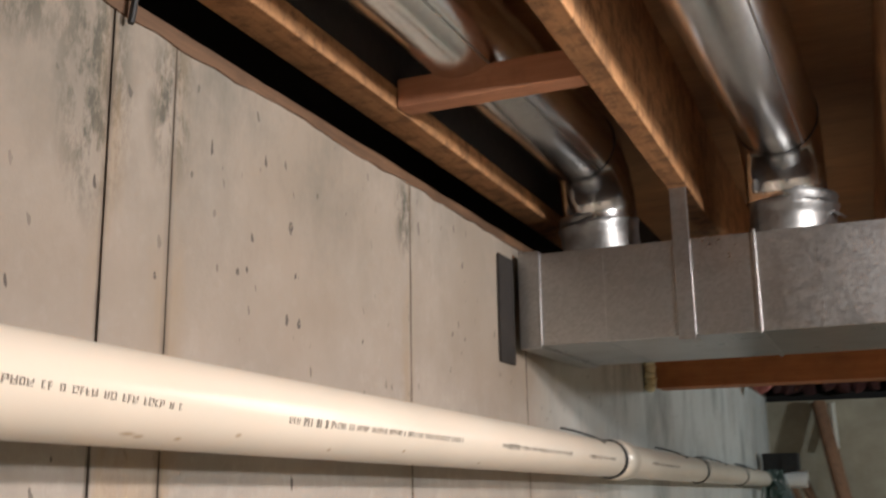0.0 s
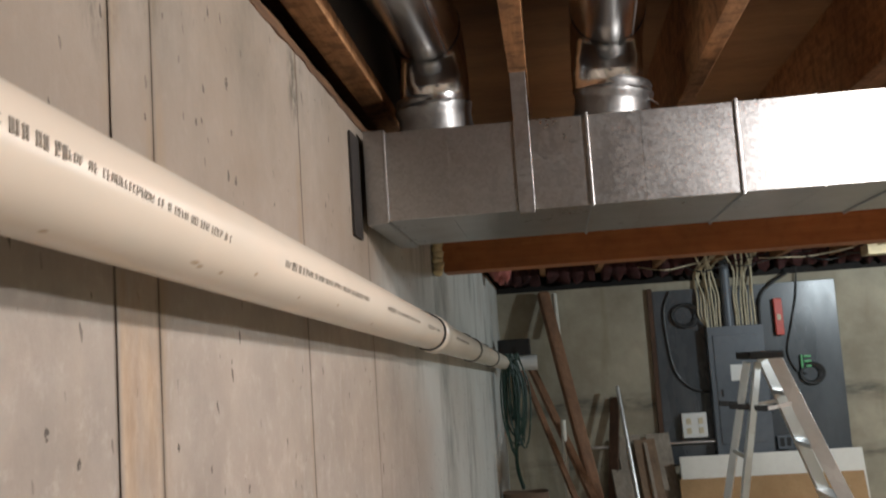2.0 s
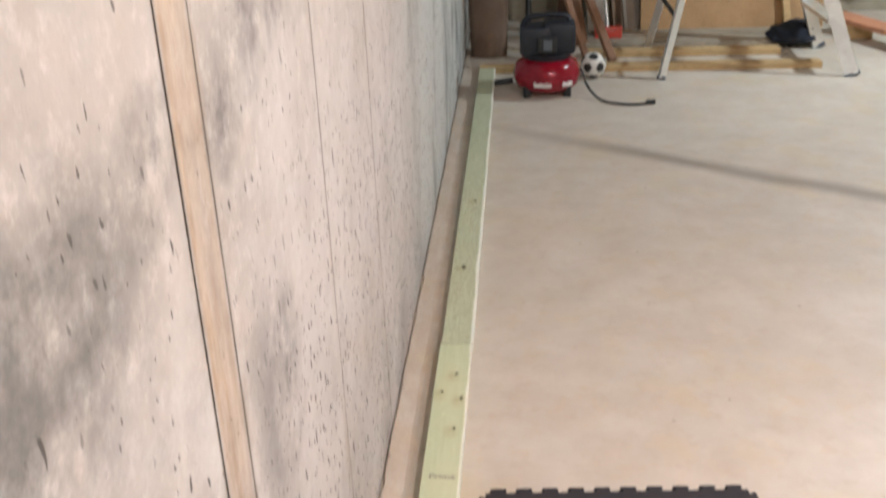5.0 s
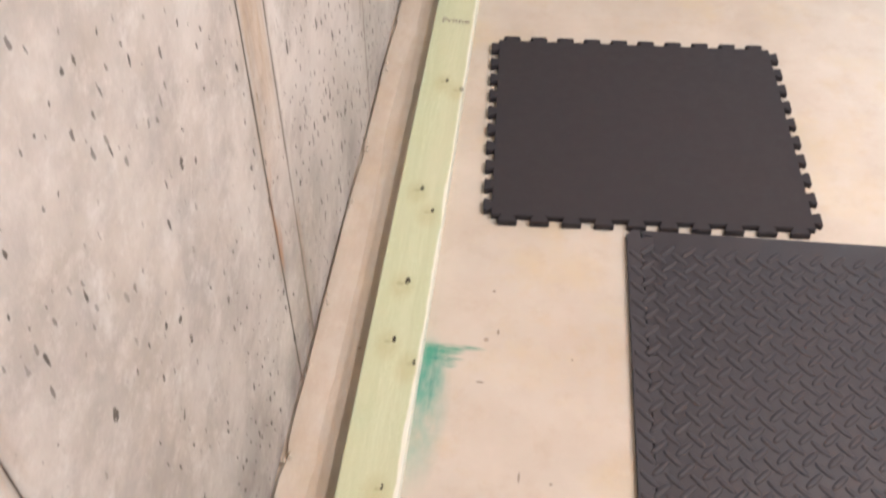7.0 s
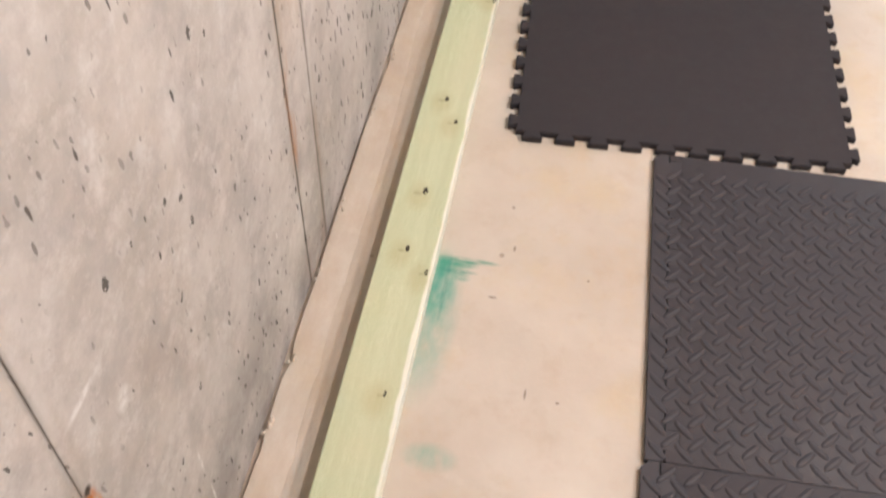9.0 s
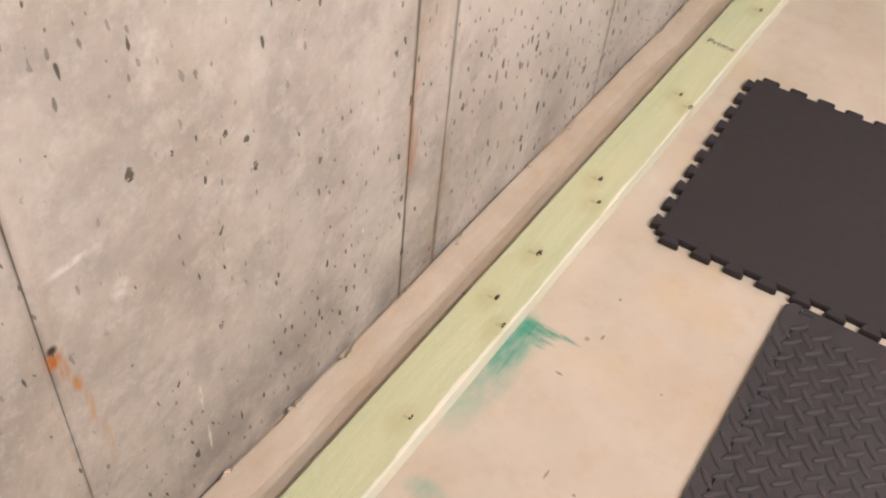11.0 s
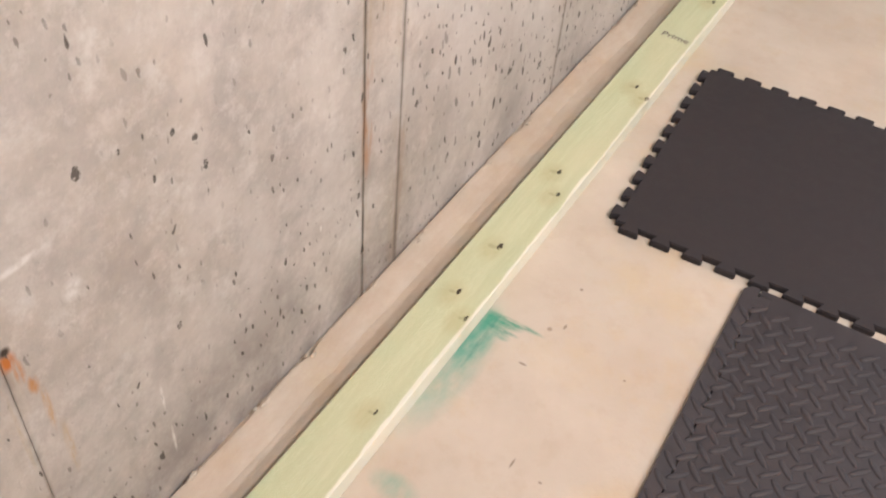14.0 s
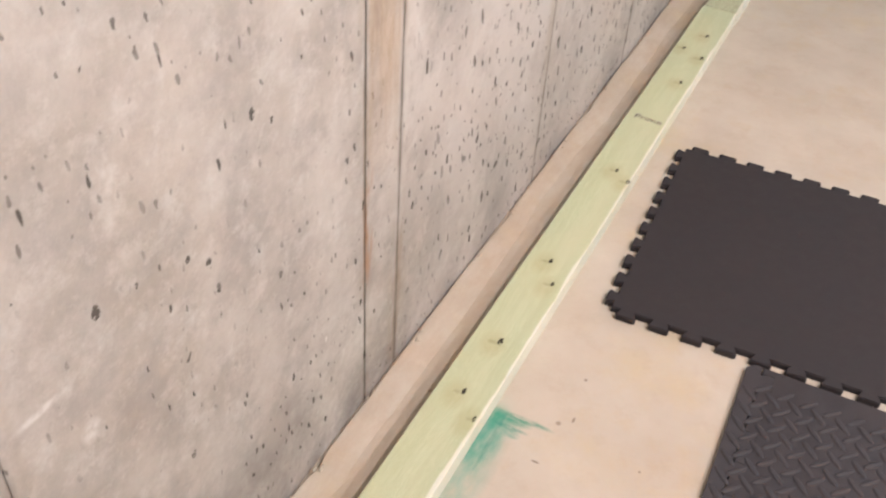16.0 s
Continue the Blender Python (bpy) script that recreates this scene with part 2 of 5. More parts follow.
        one = m.math("MULTIPLY", m.ramp(m.math("SUBTRACT", radius, v[0]), 0.0, 0.025), m.math("GREATER_THAN", pick[0], m.math("SUBTRACT", m.ramp(hz, 0.8, 1.5, limit, 0.72 + limit * 0.28), m.math("MULTIPLY", m.ramp(hy, 0.55, 1.25, 0.06, 0.34), m.ramp(hz, 1.3, 0.6)))))
        if scale == 36.0:
            one = m.math("MULTIPLY", one, m.math("MULTIPLY", m.ramp(hy, 0.66, 0.95), m.ramp(hz, 1.15, 0.75)))
        if scale > 50:
            one = m.math("MULTIPLY", one, gate)
        hole = one if hole is None else m.math("MAXIMUM", hole, one)
    # the larger blow holes
    if streaks:
        for hy0, hz0, r0 in ((0.908, 2.084, 6), (0.902, 1.968, 5), (0.930, 1.967, 5), (0.92, 2.025, 3), (0.655, 1.98, 3), (0.712, 1.662, 4), (0.457, 1.693, 4), (0.506, 1.666, 4), (0.933, 1.593, 4), (1.112, 1.635, 4), (1.563, 1.50, 4), (0.539, 1.624, 3), (1.101, 1.964, 3), (0.35, 0.676, 6), (0.104, 0.601, 7), (0.718, 0.308, 6), (0.383, 0.651, 4), (0.191, 0.298, 5), (0.228, 0.57, 4), (0.258, 0.543, 5), (0.269, 0.499, 5), (0.566, 0.229, 5), (0.156, 0.592, 3)):
            spot = m.blob((0, hy0, hz0), (0.1, r0 * 0.0011, r0 * 0.0017))
            hole = m.math("MAXIMUM", hole, m.ramp(m.math("MULTIPLY", spot, m.ramp(m.noise(p, 170, 3, 0.6), 0.35, 0.62, 0.0, 1.5)), 0.3, 0.5))
    col = m.mix(m.math("MULTIPLY", hole, 0.92), col, (0.085, 0.073, 0.063))
    m.colour(col)
    h = m.math("SUBTRACT", m.math("ADD", m.math("MULTIPLY", fine, 0.35), m.math("MULTIPLY", mid, 0.9)), m.math("MULTIPLY", hole, 1.4))
    m.bump(h, 0.35, 0.004)
    return m


def concrete_floor():
    m = Mat("floor_concrete", 0.55)
    p = m.coords()
    x, y, z = m.node("ShaderNodeSeparateXYZ", p).outputs
    big, mid, fine = m.noise(p, 1.1, 5), m.noise(p, 5, 6, 0.6), m.noise(p, 120, 3)
    col = m.mix(m.ramp(mid, 0.3, 0.7), (0.535, 0.473, 0.395), (0.638, 0.587, 0.51))
    col = m.mix(m.ramp(big, 0.45, 0.7, 0, 0.5), col, (0.50, 0.45, 0.37))
    col = m.mix(m.ramp(m.noise(p, 2.7, 6, 0.7), 0.56, 0.72, 0, 0.55), col, (0.68, 0.62, 0.53))
    col = m.mix(m.ramp(m.noise(p, 14, 6, 0.7), 0.52, 0.72, 0, 0.3), col, (0.44, 0.33, 0.22))
    col = m.mix(m.ramp(m.noise(p, 3.6, 6, 0.65), 0.53, 0.68, 0, 0.45), col, (0.60, 0.49, 0.29))
    col = m.mix(m.ramp(m.noise(p, 6.5, 6, 0.7), 0.55, 0.7, 0, 0.4), col, (0.56, 0.44, 0.27))
    col = m.mix(m.ramp(m.noise(m.coords(1.0, 2.5, 1), 4.5, 6, 0.75), 0.6, 0.72, 0, 0.35), col, (0.72, 0.67, 0.59))
    # a long slanted shadow band painted into the floor colour
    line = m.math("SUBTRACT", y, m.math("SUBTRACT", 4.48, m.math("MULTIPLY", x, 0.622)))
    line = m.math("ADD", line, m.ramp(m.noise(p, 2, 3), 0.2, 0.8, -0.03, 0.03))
    shade_band = m.math("MULTIPLY", m.ramp(m.math("ABSOLUTE", line), 0.02, 0.11, 0.75, 0), m.ramp(x, 0.25, 0.9, 0.3, 1))
    shade_band = m.math("MULTIPLY", shade_band, m.ramp(x, 2.6, 1.9))
    col = m.mix(shade_band, col, (0.27, 0.22, 0.17))
    # green chalk-dye spill by the sole plate
    brush = m.ramp(m.noise(m.coords(18, 60, 1), 1.6, 5, 0.7), 0.32, 0.6)
    soft = m.ramp(m.noise(m.coords(30, 12, 1), 1.6, 5), 0.3, 0.65, 0.25, 0.9)
    for at, size, tone, k, tex in (
        ((0.204, 0.54, 0), (0.046, 0.17, 1), (0.24, 0.42, 0.35), 0.9, soft),
        ((0.203, 0.605, 0), (0.034, 0.085, 1), (0.07, 0.33, 0.25), 0.95, soft),
        ((0.205, 0.652, 0), (0.045, 0.024, 1), (0.02, 0.30, 0.20), 0.95, soft),
        ((0.245, 0.669, 0), (0.055, 0.007, 1), (0.012, 0.26, 0.17), 0.95, brush),
        ((0.235, 0.661, 0), (0.030, 0.012, 1), (0.02, 0.30, 0.20), 0.85, brush),
        ((0.230, 0.644, 0), (0.034, 0.006, 1), (0.03, 0.26, 0.20), 0.9, brush),
        ((0.236, 0.632, 0), (0.018, 0.010, 1), (0.03, 0.30, 0.22), 0.8, brush),
        ((0.214, 0.605, 0), (0.005, 0.075, 1), (0.03, 0.24, 0.19), 0.8, soft),
        ((0.245, 0.305, 0), (0.045, 0.026, 1), (0.22, 0.42, 0.34), 0.8, soft),
    ):
        col = m.mix(m.math("MULTIPLY", m.math("MULTIPLY", m.blob(at, size), tex), k), col, tone)
    # small dark nicks and a scratch
    for at, size in (((0.366, 0.433, 0), (0.0025, 0.012, 1)), ((0.441, 0.664, 0), (0.003, 0.003, 1)), ((0.415, 0.427, 0), (0.004, 0.003, 1)), ((0.292, 0.602, 0), (0.009, 0.003, 1)), ((0.314, 0.709, 0), (0.003, 0.008, 1)), ((0.30, 0.80, 0), (0.004, 0.004, 1)), ((0.36, 0.15, 0), (0.004, 0.005, 1))):
        col = m.mix(m.math("MULTIPLY", m.blob(at, size), 0.7), col, (0.16, 0.11, 0.07))
    # the rougher footing strip beside the wall
    strip = m.ramp(x, 0.115, 0.095)
    col = m.mix(m.math("MULTIPLY", strip, m.ramp(m.noise(m.coords(6, 2, 3), 3, 6, 0.75), 0.36, 0.66, 0.0, 0.6)), col, (0.45, 0.35, 0.255))
    v = m.node("ShaderNodeTexVoronoi", p, None, 9.0).outputs
    spot = m.math("MULTIPLY", m.ramp(v[0], 0.055, 0.03), m.math("GREATER_THAN", m.node("ShaderNodeSeparateColor", v[1]).outputs[0], 0.55))
    col = m.mix(m.math("MULTIPLY", spot, 0.6), col, (0.22, 0.15, 0.09))
    m.colour(col)
    m.rough(m.ramp(big, 0.3, 0.7, 0.42, 0.62))
    m.bump(m.math("ADD", fine, m.math("MULTIPLY", mid, 1.5)), 0.12, 0.003)
    return m.m


def treated_pine(name="treated_pine", figure=False):
    m = Mat(name, 0.7)
    p = m.coords()
    x, y, z = m.node("ShaderNodeSeparateXYZ", p).outputs
    rings = m.node("ShaderNodeTexWave", m.coords(1, 0.045, 1), None, 22.0, 9.0, 3.0, 1.2).outputs[1]
    grain = m.noise(m.coords(60, 1.5, 60), 2.0, 5)
    col = m.mix(m.ramp(rings, 0.2, 0.9), (0.49, 0.55, 0.33), (0.68, 0.73, 0.53))
    col = m.mix(m.ramp(grain, 0.35, 0.7, 0, 0.55), col, (0.50, 0.55, 0.34))
    col = m.mix(m.ramp(m.noise(m.coords(3, 1, 3), 2.2, 3), 0.45, 0.7, 0, 0.6), col, (0.62, 0.62, 0.42))
    if figure:
        # cathedral figure of a flat-sawn board, weathered greyer
        v = m.node("ShaderNodeVectorMath", m.coords(1, 0.16, 1), m.node("ShaderNodeCombineXYZ", -0.15, 0.0, 0.0).outputs[0], operation="ADD").outputs[0]
        oval = m.node("ShaderNodeTexWave", v, None, 26.0, 5.0, 2.0, 1.0)
        oval.wave_type = "RINGS"
        col = m.mix(m.ramp(oval.outputs[1], 0.55, 0.9, 0, 0.65), col, (0.36, 0.35, 0.19))
        col = m.mix(0.35, col, (0.46, 0.48, 0.36))
    # brightly lit right-hand side painted pale, broken up by noise
    lit_side = m.ramp(m.math("ADD", x, m.ramp(m.noise(m.coords(1, 1, 1), 7, 5), 0.25, 0.75, -0.005, 0.005)), 0.1865, 0.1895)
    col = m.mix(m.math("MULTIPLY", lit_side, m.ramp(m.noise(m.coords(1, 0.6, 1), 4, 4), 0.35, 0.55, 0.6, 0.95)), col, (0.84, 0.84, 0.74))
    for kx, ky, kr in ((0.145, 1.009, 0.006), (0.171, 0.951, 0.0055), (0.150, 0.774, 0.007), (0.145, 0.645, 0.0055), (0.184, 0.602, 0.0045), (0.167, 0.373, 0.004), (0.155, 1.346, 0.0055), (0.188, 1.319, 0.006), (0.166, 1.762, 0.006), (0.158, 2.02, 0.007), (0.178, 1.9, 0.007), (0.125, 1.93, 0.006), (0.145, 2.7, 0.012), (0.16, 3.3, 0.01)):
        halo = m.blob((kx - 0.009, ky - 0.012, 0.038), (0.026, 0.04, 0.1))
        col = m.mix(m.math("MULTIPLY", halo, 0.3), col, (0.42, 0.36, 0.14))
        col = m.mix(m.ramp(m.math("MULTIPLY", m.blob((kx, ky, 0.038), (kr * 0.85, kr * 1.7, 0.1)), m.ramp(m.noise(p, 210, 2), 0.35, 0.62, 0.1, 1.5)), 0.2, 0.6), col, (0.035, 0.026, 0.014))
        col = m.mix(m.math("MULTIPLY", m.blob((kx - kr * 1.6, ky - kr * 1.0, 0.038), (kr * 1.6, kr * 0.9, 0.1)), 0.3), col, (0.2, 0.16, 0.06))
    m.colour(col)
    m.bump(grain, 0.2, 0.001)
    return m.m


def galvanised(name, rough, spangle=38.0, tone=0.5):
    m = Mat(name, rough, 1.0)
    p = m.coords(world=False)
    v = m.node("ShaderNodeTexVoronoi", p, None, spangle).outputs
    s = m.node("ShaderNodeSeparateColor", v[1]).outputs[0]
    dirt = m.noise(p, 6, 5)
    col = m.mix(m.ramp(s, 0, 1), (tone * 0.9,) * 3, (tone * 1.05, tone * 1.06, tone * 1.06))
    col = m.mix(m.ramp(dirt, 0.5, 0.75, 0, 0.3), col, (tone * 0.6, tone * 0.58, tone * 0.52))
    m.colour(col)
    m.rough(m.ramp(m.math("ADD", m.math("MULTIPLY", s, 0.2), dirt), 0.3, 0.9, rough - 0.06, rough + 0.08))
    m.bump(m.noise(p, 130, 3), 0.12, 0.001)
    return m.m


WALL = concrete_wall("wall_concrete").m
tan = concrete_wall("strip_concrete")
_p = tan.coords()
_z = tan.node("ShaderNodeSeparateXYZ", _p).outputs[2]
_src = tan.b.inputs["Base Color"].links[0].from_socket
_f = tan.math("MULTIPLY", tan.ramp(tan.math("ADD", _z, tan.ramp(tan.noise(_p, 8, 3), 0, 1, -0.1, 0.1)), 0.42, 0.6), tan.ramp(tan.math("ADD", _z, tan.ramp(tan.noise(_p, 9, 3), 0, 1, -0.12, 0.12)), 1.84, 1.72))
_f = tan.math("MULTIPLY", _f, tan.ramp(tan.noise(tan.coords(6, 6, 1), 3, 5), 0.32, 0.62, 0.15, 0.85))
_t = tan.mix(tan.ramp(tan.noise(tan.coords(9, 9, 2.5), 3, 6, 0.7), 0.38, 0.62), (0.33, 0.225, 0.135), (0.53, 0.425, 0.31))
_x, _y = tan.node("ShaderNodeSeparateXYZ", _p).outputs[:2]
_f = tan.math("MULTIPLY", _f, tan.ramp(_x, -0.0034, -0.0018))
_f = tan.math("MULTIPLY", _f, tan.ramp(tan.math("ABSOLUTE", tan.math("SUBTRACT", _y, 0.626)), 0.0445, 0.036, 0.0, 1.0))
tan.colour(tan.mix(_f, _src, _t))
STRIP = tan.m
BACKWALL = plain("far_wall_concrete", (0.30, 0.275, 0.195), (0.46, 0.42, 0.31), 2.2, 0.9, 0, 0.2, (1, 1, 1), True)
_m = Mat("far_wall_concrete_stained", 0.9)
_p = _m.coords()
_c = _m.mix(_m.ramp(_m.noise(_p, 2.2, 6, 0.65), 0.3, 0.7), (0.265, 0.232, 0.172), (0.47, 0.425, 0.325))
_zz = _m.node("ShaderNodeSeparateXYZ", _p).outputs[2]
_band = _m.ramp(_m.math("ABSOLUTE", _m.math("SUBTRACT", _m.math("ADD", _zz, _m.ramp(_m.noise(_p, 3, 3), 0, 1, -0.09, 0.09)), 1.36)), 0.02, 0.09, 1, 0)
_band = _m.math("MULTIPLY", _band, _m.ramp(_m.noise(_m.coords(0.9, 1, 3), 3, 5, 0.7), 0.4, 0.62, 0, 0.85))
_c = _m.mix(_band, _c, (0.10, 0.095, 0.08))
_band = _m.ramp(_m.math("ABSOLUTE", _m.math("SUBTRACT", _m.math("ADD", _zz, _m.ramp(_m.noise(_p, 4, 3), 0, 1, -0.08, 0.08)), 0.95)), 0.01, 0.07, 1, 0)
_band = _m.math("MULTIPLY", _band, _m.ramp(_m.noise(_m.coords(0.8, 1, 3), 4, 5, 0.7), 0.42, 0.65, 0, 0.8))
_c = _m.mix(_band, _c, (0.12, 0.11, 0.09))
_c = _m.mix(_m.ramp(_m.noise(_m.coords(8, 8, 0.8), 1.2, 4), 0.55, 0.75, 0, 0.5), _c, (0.22, 0.19, 0.11))
_m.colour(_c)
_m.bump(_m.noise(_p, 60, 4), 0.25, 0.003)
FARWALL = _m.m
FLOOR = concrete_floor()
PINE = treated_pine()
PINE_FAR = treated_pine("treated_pine_figured", True)
JOIST = wood("joist_timber", (0.33, 0.155, 0.062), (0.58, 0.30, 0.135), 1, stained=True)
JOISTX = wood("beam_timber", (0.32, 0.11, 0.03), (0.44, 0.17, 0.055), 0, 10, 0.6)
BLOCKW = wood("blocking_timber", (0.45, 0.195, 0.105), (0.58, 0.28, 0.16), 0)
SUBFLOOR = plain("subfloor_plywood", (0.26, 0.135, 0.062), (0.42, 0.235, 0.115), 2.5, 0.85, 0, 0.2, (1, 4, 1))
SILL = wood("sill_timber", (0.085, 0.045, 0.023), (0.17, 0.09, 0.046), 1)
# near-black that paints the shade of gaps and recesses
DARKGAP = plain("gap_shade_black", (0.012, 0.01, 0.009), (0.03, 0.024, 0.02), 6, 0.95)
DUCT = galvanised("duct_steel", 0.31, 170, 0.47)
ROUND = galvanised("round_duct_steel", 0.19, 300, 0.8)
FOIL = galvanised("duct_tape_foil", 0.4, 90, 0.34)
DARKBAND = galvanised("dark_joint_steel", 0.4, 60, 0.14)
SEAM = galvanised("duct_seam_steel", 0.32, 150, 0.45)
_m = Mat("pvc_pipe", 0.26)
_p = _m.coords()
_c = _m.mix(_m.ramp(_m.noise(_p, 4, 2), 0.2, 0.8), (0.71, 0.64, 0.535), (0.80, 0.73, 0.62))
for _y, _a, _w in ((0.515, -50, 0.012), (0.53, -53, 0.008), (0.58, -52, 0.006), (0.66, -38, 0.006), (0.30, -70, 0.006), (0.84, -50, 0.005), (1.02, -40, 0.006), (1.30, -55, 0.008), (0.12, -45, 0.006)):
    _at = (0.07 + 0.041 * math.cos(radians(_a)), _y, 1.851 - 0.026 * (_y - 0.45) + 0.041 * math.sin(radians(_a)))
    _c = _m.mix(_m.math("MULTIPLY", _m.blob(_at, (0.004, _w, 0.003)), 0.6), _c, (0.36, 0.22, 0.09))
_m.colour(_c)
PVC = _m.m
INK = plain("pipe_print", (0.17, 0.15, 0.125), (0.32, 0.28, 0.23), 60, 0.7)
RUBBER = plain("black_rubber", (0.012, 0.012, 0.012), (0.03, 0.029, 0.028), 30, 0.6)
FOAM = plain("foam_mat_black", (0.024, 0.0195, 0.023), (0.034, 0.028, 0.032), 40, 0.75, 0, 0.25)
TREADM = plain("foam_mat_charcoal", (0.035, 0.030, 0.035), (0.050, 0.0435, 0.050), 40, 0.6, 0, 0.25)
SPRAYFOAM = plain("spray_foam", (0.72, 0.62, 0.36), (0.82, 0.74, 0.50), 30, 0.8, 0, 0.5)
GREYBOARD = plain("grey_painted_plywood", (0.055, 0.062, 0.07), (0.095, 0.105, 0.115), 3, 0.3, 0, 0.08, (1, 1, 0.3))
PANELGREY = plain("panel_grey_steel", (0.10, 0.115, 0.135), (0.14, 0.155, 0.175), 3, 0.45, 0.1, 0.03)
BROWNEDGE = wood("brown_edge_timber", (0.07, 0.035, 0.02), (0.13, 0.065, 0.035), 2)
CABLE = plain("beige_cable", (0.52, 0.45, 0.30), (0.66, 0.58, 0.42), 20, 0.5)
BLACKCABLE = plain("black_cable", (0.012, 0.012, 0.012), (0.025, 0.025, 0.025), 20, 0.45)
GREENCORD = plain("green_cord", (0.008, 0.035, 0.025), (0.015, 0.06, 0.04), 20, 0.5)
WHITEPLASTIC = plain("white_plastic", (0.68, 0.66, 0.58), (0.76, 0.74, 0.66), 10, 0.4, 0, 0.02)
PAPER = plain("white_paper", (0.74, 0.74, 0.72), (0.82, 0.82, 0.80), 10, 0.8, 0, 0.02)
REDPLASTIC = plain("red_plastic", (0.50, 0.05, 0.03), (0.62, 0.08, 0.05), 10, 0.4, 0, 0.02)
REDPAINT = plain("red_enamel", (0.21, 0.004, 0.014), (0.28, 0.006, 0.02), 6, 0.2, 0, 0.02)
SHROUD = plain("dark_blue_shroud", (0.008, 0.010, 0.016), (0.016, 0.019, 0.028), 12, 0.55, 0, 0.1)
ALU = galvanised("brushed_aluminium", 0.36, 8, 0.92)
_m = Mat("tan_particle_board", 0.75)
_p = _m.coords()
_c = _m.mix(_m.ramp(_m.noise(_p, 5, 6), 0.3, 0.7), (0.35, 0.205, 0.09), (0.47, 0.295, 0.145))
_c = _m.mix(_m.ramp(_m.noise(_p, 70, 3), 0.5, 0.75, 0, 0.35), _c, (0.24, 0.13, 0.06))
for _at, _s in (((1.25, 6.5, 0.34), (0.09, 0.5, 0.05)), ((1.50, 6.5, 0.58), (0.16, 0.5, 0.06)), ((1.62, 6.5, 0.30), (0.14, 0.5, 0.07))):
    _c = _m.mix(_m.math("MULTIPLY", _m.blob(_at, _s), _m.ramp(_m.noise(_p, 11, 4), 0.4, 0.6, 0, 0.6)), _c, (0.16, 0.33, 0.27))
_m.colour(_c)
_m.bump(_m.noise(_p, 90, 3), 0.15, 0.002)
PARTICLE = _m.m
STYRO = plain("white_foam_board", (0.74, 0.72, 0.66), (0.82, 0.80, 0.74), 12, 0.8, 0, 0.25)
CARDBOARD = plain("brown_cardboard", (0.15, 0.10, 0.07), (0.21, 0.145, 0.10), 4, 0.8, 0, 0.15)
OLDWOOD = wood("weathered_board", (0.24, 0.20, 0.155), (0.36, 0.31, 0.25), 2, 8)
BROWNWOOD = wood("brown_plank", (0.16, 0.10, 0.06), (0.25, 0.165, 0.10), 2, 8)
POLEWOOD = wood("red_brown_pole", (0.20, 0.10, 0.055), (0.31, 0.165, 0.09), 2, 8)
PALEWOOD = wood("pale_lumber", (0.66, 0.54, 0.33), (0.78, 0.66, 0.43), 0, 8)
FRESHWOOD = wood("fresh_lumber", (0.48, 0.32, 0.15), (0.60, 0.42, 0.21), 0, 8)
GREYWOOD = wood("grey_floor_boards", (0.33, 0.28, 0.21), (0.44, 0.38, 0.29), 0, 8)
CLOTH = plain("dark_blue_cloth", (0.010, 0.012, 0.02), (0.022, 0.026, 0.04), 25, 0.9, 0, 0.4)
BLACKCLOTH = plain("black_cloth", (0.010, 0.009, 0.011), (0.03, 0.027, 0.032), 25, 0.95, 0, 0.5)
BALLWHITE = plain("ball_white", (0.68, 0.66, 0.60), (0.76, 0.74, 0.68), 20, 0.45, 0, 0.05)
PINKBATT = plain("pink_insulation", (0.35, 0.10, 0.09), (0.48, 0.17, 0.14), 14, 0.95, 0, 0.6)
DARKBATT = plain("dark_red_insulation", (0.035, 0.011, 0.010), (0.07, 0.02, 0.018), 9, 0.95, 0, 0.5)
GREENLED = plain("green_plastic", (0.10, 0.42, 0.16), (0.16, 0.52, 0.22), 20, 0.4)

# ---- building helpers ----
ORIGIN = {}


def thing(name, at, label, category, group="", kind=""):
    """An empty at the base of a thing, which carries its parts."""
    ob = new(name)
    ob.location = at
    ob.empty_display_size = 0.05
    ORIGIN[ob] = Vector(at)
    return tagged(ob, label, category, group, kind)


def part(name, bm, material, parent=None, label="", smooth=False):
    """One mesh object from a bmesh in world places, under a thing or a part."""
    org = ORIGIN[parent] if parent else Vector()
    bmesh.ops.translate(bm, verts=bm.verts, vec=-org)
    bmesh.ops.recalc_face_normals(bm, faces=bm.faces)
    me = bpy.data.meshes.new(name)
    bm.to_mesh(me)
    bm.free()
    me.materials.append(material)
    if smooth:
        for f in me.polygons:
            f.use_smooth = True
        me.set_sharp_from_angle(angle=radians(40))
    ob = new(name, me)
    if parent:
        ob.parent = parent
    ORIGIN[ob] = org
    if label:
        ob["label"] = label
    return ob


def solo(name, bm, material, label, category, group="", kind="", smooth=False):
    return tagged(part(name, bm, material, None, "", smooth), label, category, group, kind)


def box(x0, x1, y0, y1, z0, z1, bevel=0.0, bm=None, turn=None):
    """A box between limits, its edges rounded off; turn moves it."""
    bm = bm or bmesh.new()
    m = Matrix.Translation(((x0 + x1) / 2, (y0 + y1) / 2, (z0 + z1) / 2)) @ Matrix.Diagonal((x1 - x0, y1 - y0, z1 - z0, 1))
    vs = bmesh.ops.create_cube(bm, size=1, matrix=m)["verts"]
    if bevel:
        es = list({e for v in vs for e in v.link_edges})
        res = bmesh.ops.bevel(bm, geom=es, offset=bevel, segments=2, affect="EDGES", profile=0.6)
        vs = list({v for f in res["faces"] for v in f.verts} | {v for v in vs if v.is_valid})
    if turn:
        bmesh.ops.transform(bm, matrix=turn, verts=vs)
    return bm


